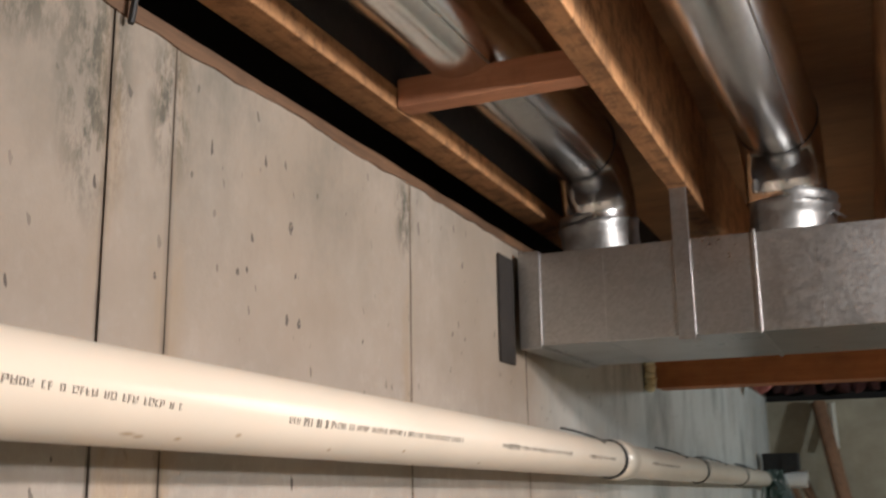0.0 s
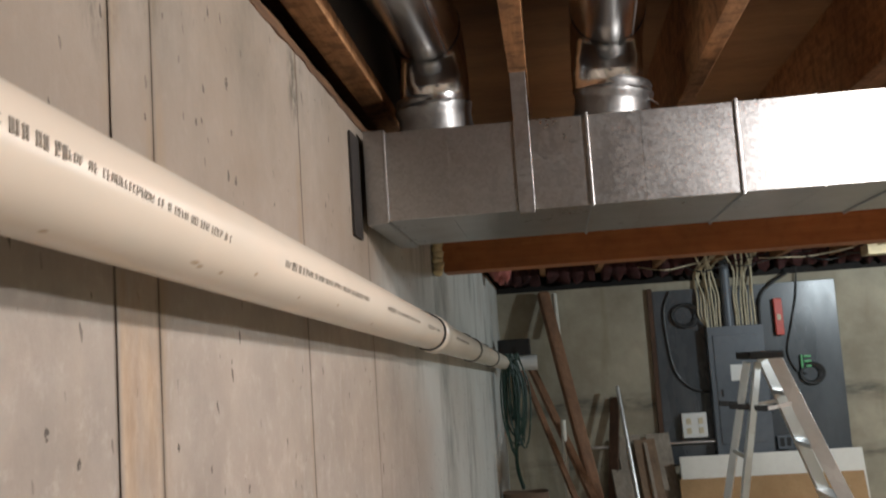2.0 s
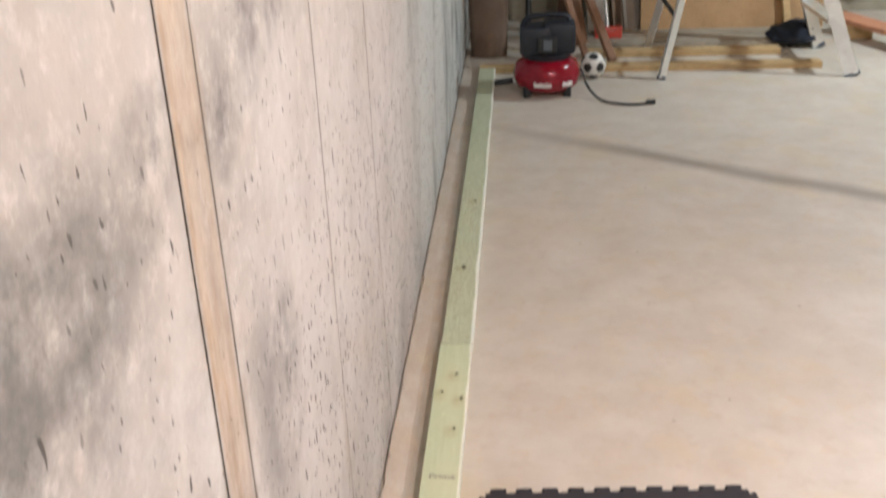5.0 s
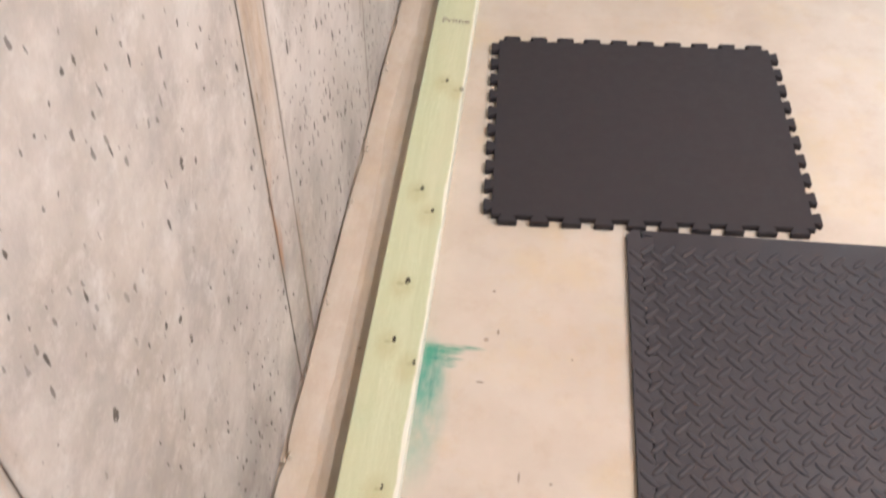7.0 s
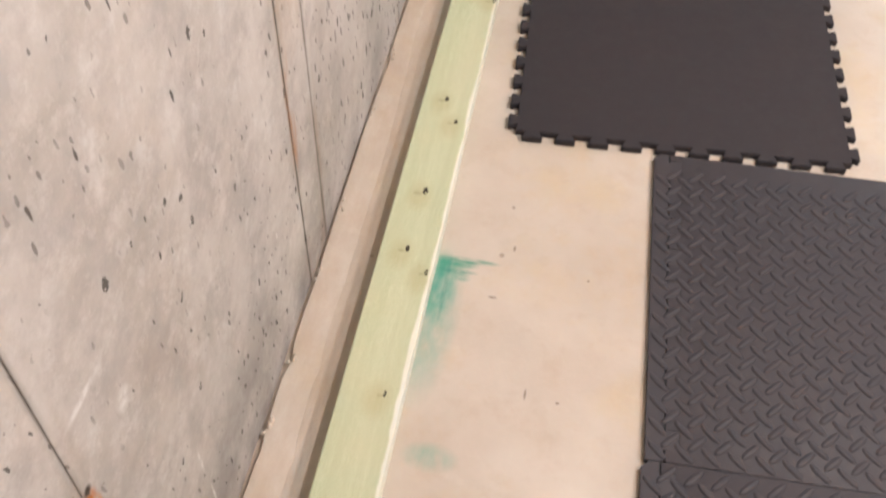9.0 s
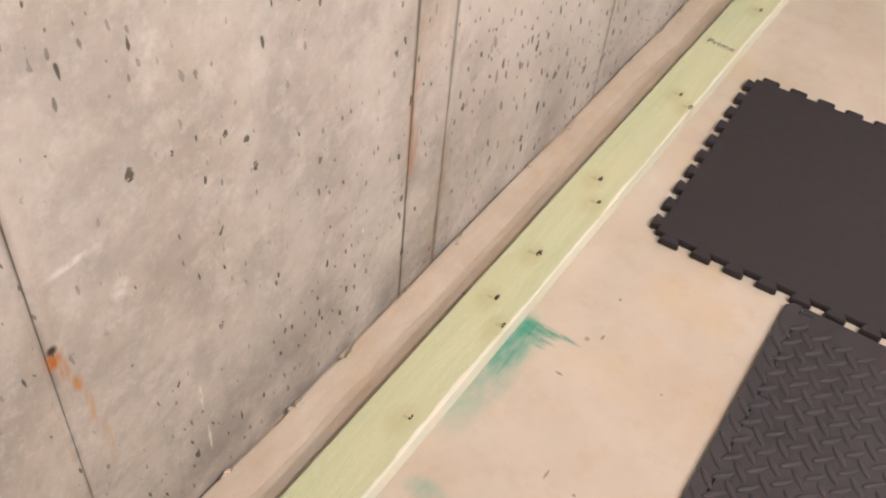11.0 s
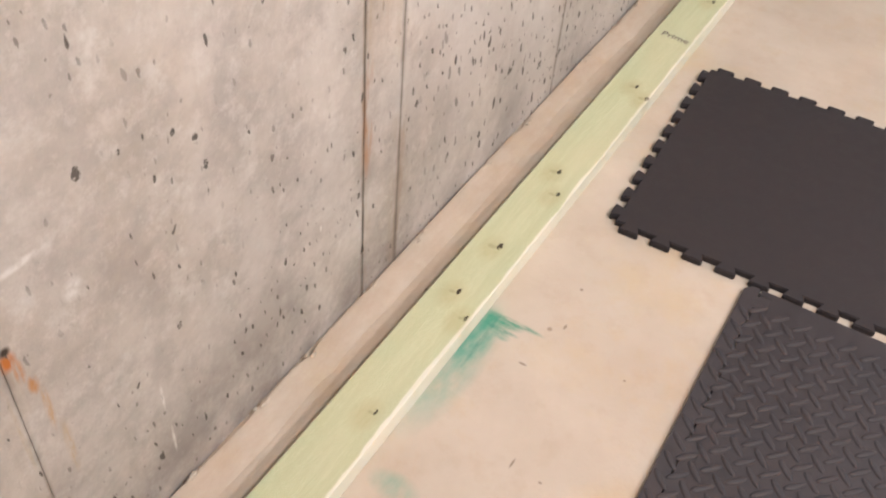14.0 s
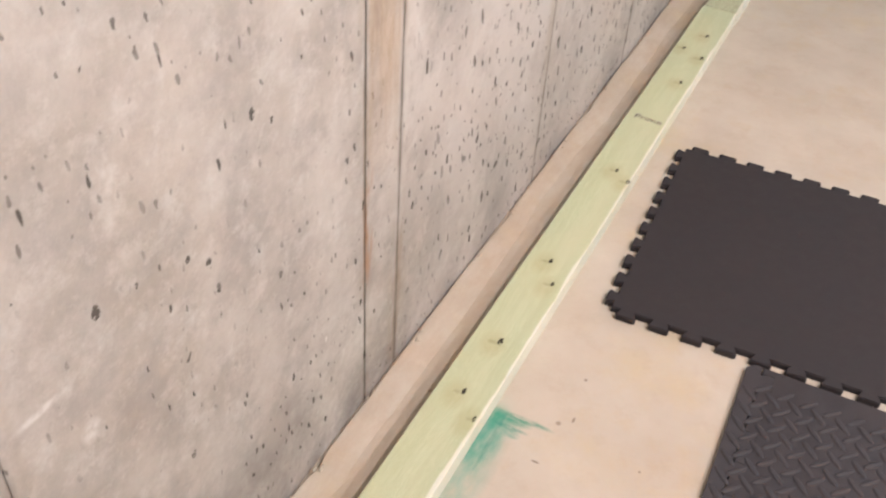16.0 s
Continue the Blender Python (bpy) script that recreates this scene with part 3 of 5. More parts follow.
def tube(points, radius, sides=16, bm=None, caps=True, crumple=0.0, seed=0):
    """A round bar along a line of points; radius is one number or one for each point."""
    bm = bm or bmesh.new()
    pts = [Vector(p) for p in points]
    rad = radius if isinstance(radius, (list, tuple)) else [radius] * len(pts)
    rng = random.Random(seed)
    rings, up = [], None
    for i, p in enumerate(pts):
        d = (pts[min(i + 1, len(pts) - 1)] - pts[max(i - 1, 0)]).normalized()
        if up is None:
            up = d.orthogonal().normalized()
        up = (up - d * up.dot(d)).normalized()
        side = d.cross(up)
        ring = []
        for k in range(sides):
            a = 2 * math.pi * k / sides
            r = rad[i] * (1 + crumple * rng.uniform(-1, 1))
            ring.append(bm.verts.new(p + (up * math.cos(a) + side * math.sin(a)) * r))
        rings.append(ring)
    for a, b in zip(rings, rings[1:]):
        for k in range(sides):
            bm.faces.new((a[k], a[(k + 1) % sides], b[(k + 1) % sides], b[k]))
    if caps:
        bm.faces.new(rings[0][::-1])
        bm.faces.new(rings[-1])
    return bm


def curve_points(points, steps=8):
    """A smooth line through the points."""
    pts = [Vector(p) for p in points]
    pts = [2 * pts[0] - pts[1]] + pts + [2 * pts[-1] - pts[-2]]
    out = []
    for i in range(1, len(pts) - 2):
        a, b, c, d = pts[i - 1:i + 3]
        for k in range(steps):
            t = k / steps
            out.append(0.5 * (2 * b + (c - a) * t + (2 * a - 5 * b + 4 * c - d) * t * t + (3 * b - a - 3 * c + d) * t ** 3))
    return out + [pts[-2]]


def bar(a, b, w, h, bevel=0.003, roll=0.0, bm=None):
    """A squared bar from a to b, w wide and h thick."""
    a, b = Vector(a), Vector(b)
    d = b - a
    m = Matrix.Translation(a) @ d.to_track_quat("Z", "Y").to_matrix().to_4x4() @ pose(0, 0, 0, 0, 0, roll)
    return box(-w / 2, w / 2, -h / 2, h / 2, 0, d.length, bevel, bm, m)


def lump(at, radii, amount=0.15, seed=0, level=3, freq=3.0, bm=None):
    """A soft uneven body."""
    bm = bm or bmesh.new()
    vs = bmesh.ops.create_icosphere(bm, subdivisions=level, radius=1)["verts"]
    off = Vector((seed * 3.7, seed * 1.3, seed * 2.1))
    for v in vs:
        k = 1 + amount * noise.noise(v.co * freq * 0.6 + off) + amount * 0.5 * noise.noise(v.co * freq * 1.7 + off)
        v.co = Vector((v.co.x * radii[0], v.co.y * radii[1], v.co.z * radii[2])) * k + Vector(at)
    return bm


# ---- structure ----
TOP = 2.236          # top of the foundation wall
JZ = 2.31            # underside of the joists
FAR = 6.92           # face of the far wall
RIGHT, BACK = 4.7, -3.2

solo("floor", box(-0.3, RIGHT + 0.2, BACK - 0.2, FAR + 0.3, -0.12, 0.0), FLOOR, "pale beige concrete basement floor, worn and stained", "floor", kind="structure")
solo("ceiling", box(-0.3, RIGHT + 0.2, BACK - 0.2, FAR + 0.3, 2.548, 2.575), SUBFLOOR, "brown plywood subfloor seen from below between joists", "ceiling", kind="structure")

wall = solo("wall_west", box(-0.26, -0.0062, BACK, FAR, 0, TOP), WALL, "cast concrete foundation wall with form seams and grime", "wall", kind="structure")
solo("wall_north", box(-0.26, RIGHT, FAR, FAR + 0.25, 0, 2.2), FARWALL, "stained greenish cast concrete wall at the panel", "wall", kind="structure")
solo("wall_south", box(-0.26, RIGHT, BACK - 0.25, BACK, 0, 2.55), BACKWALL, "plain cast concrete basement wall", "wall", kind="structure")
solo("wall_east", box(RIGHT, RIGHT + 0.2, BACK - 0.25, FAR + 0.25, 0, 2.55), BACKWALL, "plain cast concrete basement wall", "wall", kind="structure")

# rim boards and sill on top of the foundation
bm = bmesh.new()
prev = None
for i in range(int((FAR - BACK) / 0.02)):
    y = BACK + 0.02 * i
    lo = TOP - 0.003 + 0.006 * noise.noise(Vector((1, y * 5, 3))) + 0.004 * noise.noise(Vector((4, y * 21, 3)))
    out = 0.003 + 0.003 * noise.noise(Vector((7, y * 9, 1)))
    row = [bm.verts.new(q) for q in ((-0.012, y, lo), (out, y, lo), (out - 0.001, y, TOP + 0.015), (-0.2, y, TOP + 0.018))]
    if prev:
        for k in range(3):
            bm.faces.new((prev[k], prev[k + 1], row[k + 1], row[k]))
    prev = row
solo("trim_sill", bm, SILL, "ragged brown wooden sill plate on the foundation wall", "sill plate", kind="structure")
# rim boards coloured near-black, so the shade of the recess is painted in
solo("trim_rim", box(-0.26, -0.2, BACK, FAR, TOP + 0.002, 2.546), DARKGAP, "dark rim board above the foundation wall", "rim board", kind="structure")
solo("trim_rim_north", box(-0.19, RIGHT, FAR + 0.12, FAR + 0.2, 2.202, 2.546), DARKGAP, "dark rim board above the far wall", "rim board", kind="structure")

# panels of the wall between the lines left by the form boards
LINES = (BACK, -2.46, -1.85, -1.24, -0.62, -0.03, 0.578, 0.674, 1.262, 1.825, 2.38, 3.0, 3.59, 4.2, 4.8, 5.4, 6.0, 6.55, FAR - 0.002)
rng = random.Random(4)
for i, (a, b) in enumerate(zip(LINES, LINES[1:])):
    narrow = b - a < 0.2
    bm = bmesh.new()
    cols, rows = (2, 30) if narrow else (4, 30)
    # the long edges wander a little, like boards that were not quite straight
    face = 0.0004 if narrow else 0.0 + rng.uniform(-0.0006, 0.0006)
    front, rear = [], []
    for r in range(rows + 1):
        z = TOP * r / rows
        wl, wr = (noise.noise(Vector((a * 9, z * 4, 1))) * 0.0010, noise.noise(Vector((b * 9, z * 4, 1))) * 0.0010)
        gl, gr = ({0.578: 0.0012, 0.674: 0.0005, -0.03: 0.0007}.get(q, 0.0009) * (1 + 0.6 * noise.noise(Vector((q * 5, z * 7, 4)))) * min(1.0, max(0.4, z - 0.1)) for q in (a, b))
        lo, hi = a + gl + wl, b - gr + wr
        front.append([bm.verts.new((face, lo + (hi - lo) * c / cols, z)) for c in range(cols + 1)])
        rear.append((bm.verts.new((-0.0060, lo, z)), bm.verts.new((-0.0060, hi, z))))
    for r in range(rows):
        for c in range(cols):
            bm.faces.new((front[r][c], front[r][c + 1], front[r + 1][c + 1], front[r + 1][c]))
        bm.faces.new((rear[r][0], front[r][0], front[r + 1][0], rear[r + 1][0]))
        bm.faces.new((front[r][-1], rear[r][1], rear[r + 1][1], front[r + 1][-1]))
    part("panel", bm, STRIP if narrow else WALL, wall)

# raw edge of the slab along the foot of the wall, a crack away from it
bm = bmesh.new()
ys = [BACK + 0.015 * i for i in range(int((FAR - BACK) / 0.015))]
prev = None
for y in ys:
    x0 = 0.0065 + 0.004 * noise.noise(Vector((0, y * 6, 2))) + max(0, 0.012 * noise.noise(Vector((5, y * 2.3, 7))) - 0.003) + max(0, 0.014 * noise.noise(Vector((2, y * 13, 5))) - 0.003)
    h = 0.010 + 0.004 * noise.noise(Vector((3, y * 4.0, 2))) + 0.002 * noise.noise(Vector((0, y * 23, 9)))
    w = 0.045 + 0.02 * noise.noise(Vector((8, y * 2, 1)))
    row = [bm.verts.new(q) for q in ((x0, y, 0.0), (x0 + 0.001, y, h), (x0 + 0.012, y, h * 0.85), (x0 + w, y, 0.0012))]
    if prev:
        for k in range(3):
            bm.faces.new((prev[k], prev[k + 1], row[k + 1], row[k]))
    prev = row
solo("trim_mortar", bm, FLOOR, "crumbly slab edge along the foot of the concrete wall", "slab edge", kind="structure", smooth=True)

rng = random.Random(21)
for y, n in ((0.299, 7), (0.978, 5), (0.592, 4), (1.409, 4), (0.169, 4), (0.43, 3), (0.75, 3), (1.15, 3), (1.7, 4), (2.0, 3)):
    bm = bmesh.new()
    for k in range(n):
        s = rng.uniform(0.0018, 0.0042)
        lump((0.008 + rng.uniform(-0.001, 0.008), y + rng.uniform(-0.02, 0.02), 0.011 + rng.uniform(-0.002, 0.001)), (s, s * 1.7, s * 0.7), 0.5, rng.randint(0, 60), 1, 3, bm)
    tagged(solo("mortar_crumbs", bm, FLOOR, "loose crumbs of broken mortar along the wall crack", "rubble", "mortar crumbs"), kind="stuff")

# joists
JX = (0.030, 0.345, 0.735, 1.14, 1.545, 1.95, 2.355, 2.76, 3.165, 3.57, 3.975, 4.38)
for k, x in enumerate(JX):
    w = 0.019
    if k == 0:
        solo("ceiling_joist", box(x - 0.042, x + w - 0.006, BACK + 0.01, FAR + 0.1, JZ, JZ + 0.034, 0.002), JOIST, "narrow brown wooden nailer beside the wall", "joist", "ceiling joists")
        # black board added in place of the dark joist side
        solo("trim_black_board", box(x - w + 0.004, x + w - 0.009, BACK + 0.01, FAR + 0.1, JZ + 0.035, 2.546), DARKGAP, "black board standing in for the dark side above the nailer", "liner", kind="structure")
        continue
    solo("ceiling_joist", box(x - w, x + w, BACK + 0.01, FAR + 0.1, JZ, 2.546, 0.002), JOIST, "rough brown wooden ceiling joist", "joist", "ceiling joists")
solo("blocking", box(0.045, 0.324, 1.125, 1.165, JZ + 0.001, JZ + 0.045, 0.002), BLOCKW, "reddish wooden blocking nailed between two joists", "blocking", "joist blocking")
solo("support_beam", box(0.036, RIGHT - 0.02, 3.0, 3.12, 2.026, JZ - 0.002, 0.003), JOISTX, "long red-brown wooden support beam under the joists", "beam")

# ---- ducts ----
DX1 = 3.4
duct = thing("rectangular_duct", (1.7, 1.97, 2.03), "spangled galvanised steel trunk duct hung below joists", "duct")
part("duct_body", box(0.02, DX1, 1.752, 2.19, 2.024, 2.210, 0.002), DUCT, duct)
part("end_flange", box(0.016, 0.058, 1.746, 2.196, 2.019, 2.215, 0.001), DUCT, duct)
for x in (0.058, 0.476, 0.773, 1.088, 1.41, 1.9, 2.4, 2.9):
    part("standing_seam", box(x - 0.003, x + 0.003, 1.745, 2.197, 2.020, 2.214, 0.001), DUCT, duct)
for x in (0.189, 0.585, 0.93, 1.25):
    part("cross_break", box(x - 0.001, x + 0.001, 1.7512, 2.1905, 2.0232, 2.2108), DUCT, duct)
strap = part("strap", box(0.328, 0.36, 1.7455, 1.7485, 2.018, 2.345, 0.0008), SEAM, duct, "thin steel hanger strap")
part("strap_foot", box(0.328, 0.36, 1.7455, 1.80, 2.0175, 2.0205, 0.0008), SEAM, duct)
part("screw", tube([(0.344, 1.7455, 2.325), (0.344, 1.741, 2.325)], 0.005, 8), SEAM, duct)
# thin near-black sheet added in place of a shaded opening in the wall
solo("duct_end_shade", box(0.0015, 0.0065, 1.660, 1.745, 1.988, 2.2, 0.001), DARKGAP, "flat dark sheet standing in for a shaded opening beside the duct", "plate")
for x, s in ((0.160, 1), (0.535, 2)):
    rd = thing("round_duct", (x, 1.90, 2.212), "shiny round galvanised branch duct between joists", "duct", "round branch ducts")
    lean = -0.03 if s == 1 else -0.05
    RR, yc, zc = 0.076, 1.885, 2.415
    rings, rr = [], []
    for k in range(13):
        rings.append((x + 0.0012 * k * (1 if s == 2 else -0.6), yc - 0.0008 * k, 2.2105 + 0.098 * k / 12))
        rr.append(RR + 0.004 + (0.004 if k in (8, 9) else 0) + 0.0012 * (k % 2) if k < 12 else RR + 0.001)
    part("collar", tube(rings, rr, 44, crumple=0.014, seed=s, caps=False), FOIL, rd, "crumpled foil-taped collar", True)
    pts, gores = [], []
    R = 0.16
    for k in range(13):
        a = math.pi / 2 * k / 12
        pts.append((x, yc - 0.012 - R * (1 - math.cos(a)), 2.290 + (zc - 2.290) * math.sin(a)))
        gores.append(RR - 0.0002 + (0.0009 if k % 3 == 0 else 0))
    part("elbow", tube(pts, gores, 44, caps=False), ROUND, rd, "", True)
    run = [(x + lean * t, yc - 0.171 - 1.2 * t, zc) for t in (0, 0.25, 0.5, 0.75, 1.0, 1.5, 2.5, 3.8)]
    part("pipe_run", tube(run, RR - 0.001, 44, caps=False), ROUND, rd, "", True)
    if s == 1:
        band = [(x + lean * (1.75 - yy) / 1.2, yy, zc) for yy in (0.765, 0.76, 0.70, 0.60, 0.595)]
        part("joint_band", tube(band, [RR, RR + 0.004, RR + 0.003, RR + 0.004, RR], 36), DARKBAND, rd, "dark grey joint band", True)
    else:
        part("tape_tail", bar((x + 0.072, yc - 0.02, 2.268), (x + 0.098, yc - 0.03, 2.245), 0.03, 0.004, 0.001), FOIL, rd, "loose end of foil tape")
    part("lock_seam", tube([(p[0] + 0.045, p[1], p[2] - 0.0600) for p in run], 0.002, 6), SEAM, rd)

# ---- drain pipe on the wall ----
def pz(y):
    return 1.8520 - 0.026 * (y - 0.45)


PX, PR = 0.070, 0.0410
drain = thing("drain_pipe", (PX, 1.5, pz(1.5)), "cream PVC drain pipe running along the concrete wall", "pipe")
part("pipe", tube([(PX, y, pz(y)) for y in (BACK + 0.02, -1, 0.4, 1.5, 2.2, 4, 6.05)], PR, 40), PVC, drain, "", True)
part("coupling", tube([(PX, 2.215, pz(2.215)), (PX, 2.22, pz(2.22)), (PX, 2.34, pz(2.34)), (PX, 2.345, pz(2.345))], [PR + 0.002, PR + 0.006, PR + 0.006, PR + 0.002], 40), PVC, drain, "", True)
for y in (2.205, 3.45, 4.6):
    part("rubber_ring", tube([(PX, y - 0.008, pz(y)), (PX, y + 0.008, pz(y))], PR + 0.0045, 32), RUBBER, drain, "black rubber ring", True)
part("end_elbow", tube(curve_points([(PX, 5.98, pz(6)), (PX, 6.06, pz(6.06)), (PX + 0.03, 6.12, pz(6.1)), (PX + 0.2, 6.13, pz(6.1) - 0.004)], 5), [PR + 0.006] * 16, 28), PAPER, drain, "white plastic elbow", True)
for y in (2.05, 3.1, 4.0, 5.0):
    part("pipe_hook", tube(curve_points([(0.002, y, pz(y) + 0.065), (0.03, y, pz(y) + 0.058), (PX, y, pz(y) + PR + 0.004), (PX + PR * 0.8, y, pz(y) + 0.03)], 4), 0.0025, 6), BLACKCABLE, drain, "thin dark wire hook")
# faded unreadable print along the pipe
rng = random.Random(11)
for y0, y1, a0, a1 in ((0.19, 0.572, 2, -11), (0.735, 1.2, -10, -8), (1.36, 1.75, -8, -7), (1.88, 2.1, -7, -6), (-0.37, 0.03, 2, 2), (2.5, 2.9, -4, -4)):
    y = y0
    bm = bmesh.new()
    while y < y1:
        f = (y - y0) / (y1 - y0)
        bold = 0.025 < y - y0 < 0.085
        w = rng.choice((0.004, 0.005, 0.006))
        ang = a0 + (a1 - a0) * f
        a = radians(ang)
        m = Matrix.Translation((PX + PR * math.cos(a), y, pz(y) + PR * math.sin(a))) @ pose(0, 0, 0, 0, -ang, 0)
        hgt = 0.0042 if bold else rng.choice((0.0027, 0.0031))
        st = 0.0022 if bold else 0.0012
        # each letter is a stem and a short stroke or two
        box(-0.001, 0.0004, 0, st, -hgt, hgt, 0, bm, m)
        if w > 0.0045:
            box(-0.001, 0.0004, w - st, w, -hgt * rng.choice((1, 0.2)), hgt, 0, bm, m)
        for zz in rng.sample((-1, 0, 1), 2):
            box(-0.001, 0.0004, st, w - st * 0.6, zz * hgt * 0.85 - 0.0005, zz * hgt * 0.85 + 0.0005, 0, bm, m)
        y += w + rng.choice((0.0018, 0.0018, 0.0022, 0.0075))
    tagged(part("print", bm, INK, drain, "faded dark lettering, unreadable"), kind="stuff")

# spray foam where the beam meets the wall
bm = bmesh.new()
for k in range(6):
    lump((0.019 + 0.003 * (k % 2), 3.0, 2.03 + 0.019 * k), (0.019, 0.02, 0.016), 0.3, k, 2, 3, bm)
solo("spray_foam", bm, SPRAYFOAM, "cream blob of hardened spray foam beside the beam", "foam", smooth=True)

# ---- sole plates on the floor ----
plate = solo("sole_plate", box(0.101, 0.193, BACK + 0.05, 2.186, 0.0005, 0.038, 0.0025), PINE, "green-tinted treated pine sole plate along the wall", "lumber", "sole plates")
solo("sole_plate", box(0.105, 0.196, 2.190, 5.36, 0.0005, 0.038, 0.003), PINE_FAR, "green-tinted treated pine sole plate along the wall", "lumber", "sole plates")
solo("sole_plate", box(0.105, 2.05, 5.365, 5.455, 0.0005, 0.038, 0.003), FRESHWOOD, "fresh yellow lumber plate laid across the floor", "lumber", "sole plates")
txt = bpy.data.curves.new("stamp", "FONT")
txt.body, txt.size, txt.extrude = "Prime", 0.027, 0.0002
txt.align_x, txt.align_y = "CENTER", "CENTER"
stamp = new("stamp", txt)
stamp.parent = plate
stamp.matrix_world = pose(0.150, 1.566, 0.0386, 0, 0, 0)
txt.materials.append(INK)
stamp["label"] = "faded grade stamp reading Prime"

# ---- floor mats ----
def toothed(x0, x1, y0, y1, nx, ny, out=0.016, sides="nesw"):
    """The outline of a jigsaw mat: dovetail teeth outside a square body."""
    ax, bx, ay, by = x0 + out, x1 - out, y0 + out, y1 - out
    pts = []
    corners = [Vector((ax, ay)), Vector((bx, ay)), Vector((bx, by)), Vector((ax, by))]
    for i, side in enumerate("sen w".replace(" ", "")):
        a, b = corners[i], corners[(i + 1) % 4]
        n = nx if i % 2 == 0 else ny
        d = (b - a) / n
        o = Vector((d.y, -d.x)).normalized() * out
        pts.append(a)
        if side not in sides:
            continue
        for k in range(n):
            c = a + d * (k + 0.5)
            for f, g in ((-0.23, 0), (-0.31, 0.8), (-0.26, 1), (0.26, 1), (0.31, 0.8), (0.23, 0)):
                pts.append(c + d * f + o * g)
    return pts


def slab(pts, z0, z1, bevel=0.002):
    bm = bmesh.new()
    f = bm.faces.new([bm.verts.new((p.x, p.y, z0)) for p in pts])
    top = bmesh.ops.extrude_face_region(bm, geom=[f])["geom"]
    tv = [g for g in top if isinstance(g, bmesh.types.BMVert)]
    bmesh.ops.translate(bm, verts=tv, vec=(0, 0, z1 - z0))
    if bevel:
        es = [e for e in bm.edges if all(abs(v.co.z - z1) < 1e-6 for v in e.verts)]
        bmesh.ops.bevel(bm, geom=es, offset=bevel, segments=2, affect="EDGES")
    return bm


bm = slab(toothed(0.264, 0.901, 0.962, 1.558, 10, 10), 0.0005, 0.0125)
bmesh.ops.rotate(bm, cent=(0.264, 0.962, 0), matrix=Matrix.Rotation(radians(2.8), 3, "Z"), verts=bm.verts)
solo("foam_mat", bm, FOAM, "smooth black interlocking foam floor mat on concrete", "mat", "foam floor mats", smooth=True)


def tread_mat(x0, x1, y0, y1, label):
    mat = thing("foam_mat", ((x0 + x1) / 2, (y0 + y1) / 2, 0), label, "mat", "foam floor mats")
    part("mat_body", box(x0 + 0.028, x1, y0, y1, 0.0005, 0.0112, 0.002), TREADM, mat, "", True)
    strip = [Vector((x0, y0)), Vector((x0 + 0.026, y0))]
    n = 9
    for k in range(n):
        c = y0 + (y1 - y0) * (k + 0.5) / n
        d = (y1 - y0) / n
        for f, g in ((-0.22, 0), (-0.27, 0.023), (0.27, 0.023), (0.22, 0)):
            strip.append(Vector((x0 + 0.026 + g, c + d * f)))
    strip += [Vector((x0 + 0.026, y1)), Vector((x0 + 0.012, y1)), Vector((x0, y1 - 0.012))]
    part("border_strip", slab(strip, 0.0005, 0.0114, 0.0007), TREADM, mat, "", True)
    # short dark gaps where the border has pulled away from the body
    bm = bmesh.new()
    d = (y1 - y0) / n
    for k in range(n):
        c = y0 + d * (k + 0.5)
        box(x0 + 0.0485, x0 + 0.0495, c - d * 0.26, c + d * 0.24 - 0.012 * (k % 3), 0.010, 0.0122, 0, bm)
        box(x0 + 0.0255, x0 + 0.0268, c + d * 0.26, c + d * (0.5 + 0.11 * (k % 2)), 0.010, 0.0122, 0, bm)
        box(x0 + 0.030, x0 + 0.0485, c + d * 0.262, c + d * 0.262 + 0.0009, 0.010, 0.0120, 0, bm)
    tagged(part("joint_gap", bm, RUBBER, mat, "black gaps along the interlocking border"), kind="stuff")
    # rounded ridges, every second column leaning the other way
    bm = bmesh.new()
    px, py = 0.0190, 0.0380
    ni, nj = int((x1 - x0 - 0.014) / px), int((y1 - y0 - 0.015) / py)
    ring = [(math.copysign(abs(math.cos(q)) ** 0.7, math.cos(q)), math.sin(q)) for q in [2 * math.pi * k / 12 for k in range(12)]]
    for i in range(ni):
        for j in range(nj):
            c = Vector((x0 + 0.007 + px * (i + 0.5), y0 - 0.002 + py * (j + 0.5 + 0.5 * (i % 2)), 0.0))
            a = radians(45 if i % 2 else -45)
            loops = []
            for grow, z in ((1.0, 0.0111), (0.85, 0.0122), (0.58, 0.0130), (0.25, 0.0133)):
                loop = []
                for u, v in ring:
                    q = Vector((u * (0.0188 - 0.0055 * (1 - grow)), v * 0.0056 * grow, 0))
                    q.rotate(Euler((0, 0, a)))
                    loop.append(bm.verts.new(c + q + Vector((0, 0, z))))
                loops.append(loop)
            for lo, hi in zip(loops, loops[1:]):
                for k in range(12):
                    bm.faces.new((lo[k], lo[(k + 1) % 12], hi[(k + 1) % 12], hi[k]))
            bm.faces.new(loops[-1])
    tagged(part("tread", bm, TREADM, mat, "raised diamond tread", True), kind="stuff")
    mat.rotation_euler.z = radians(1.2)
    return mat


tread_mat(0.539, 1.159, 0.360, 0.977, "charcoal foam floor mat with raised diamond tread")
tread_mat(0.547, 1.167, -0.266, 0.3595, "charcoal foam floor mat with raised diamond tread")

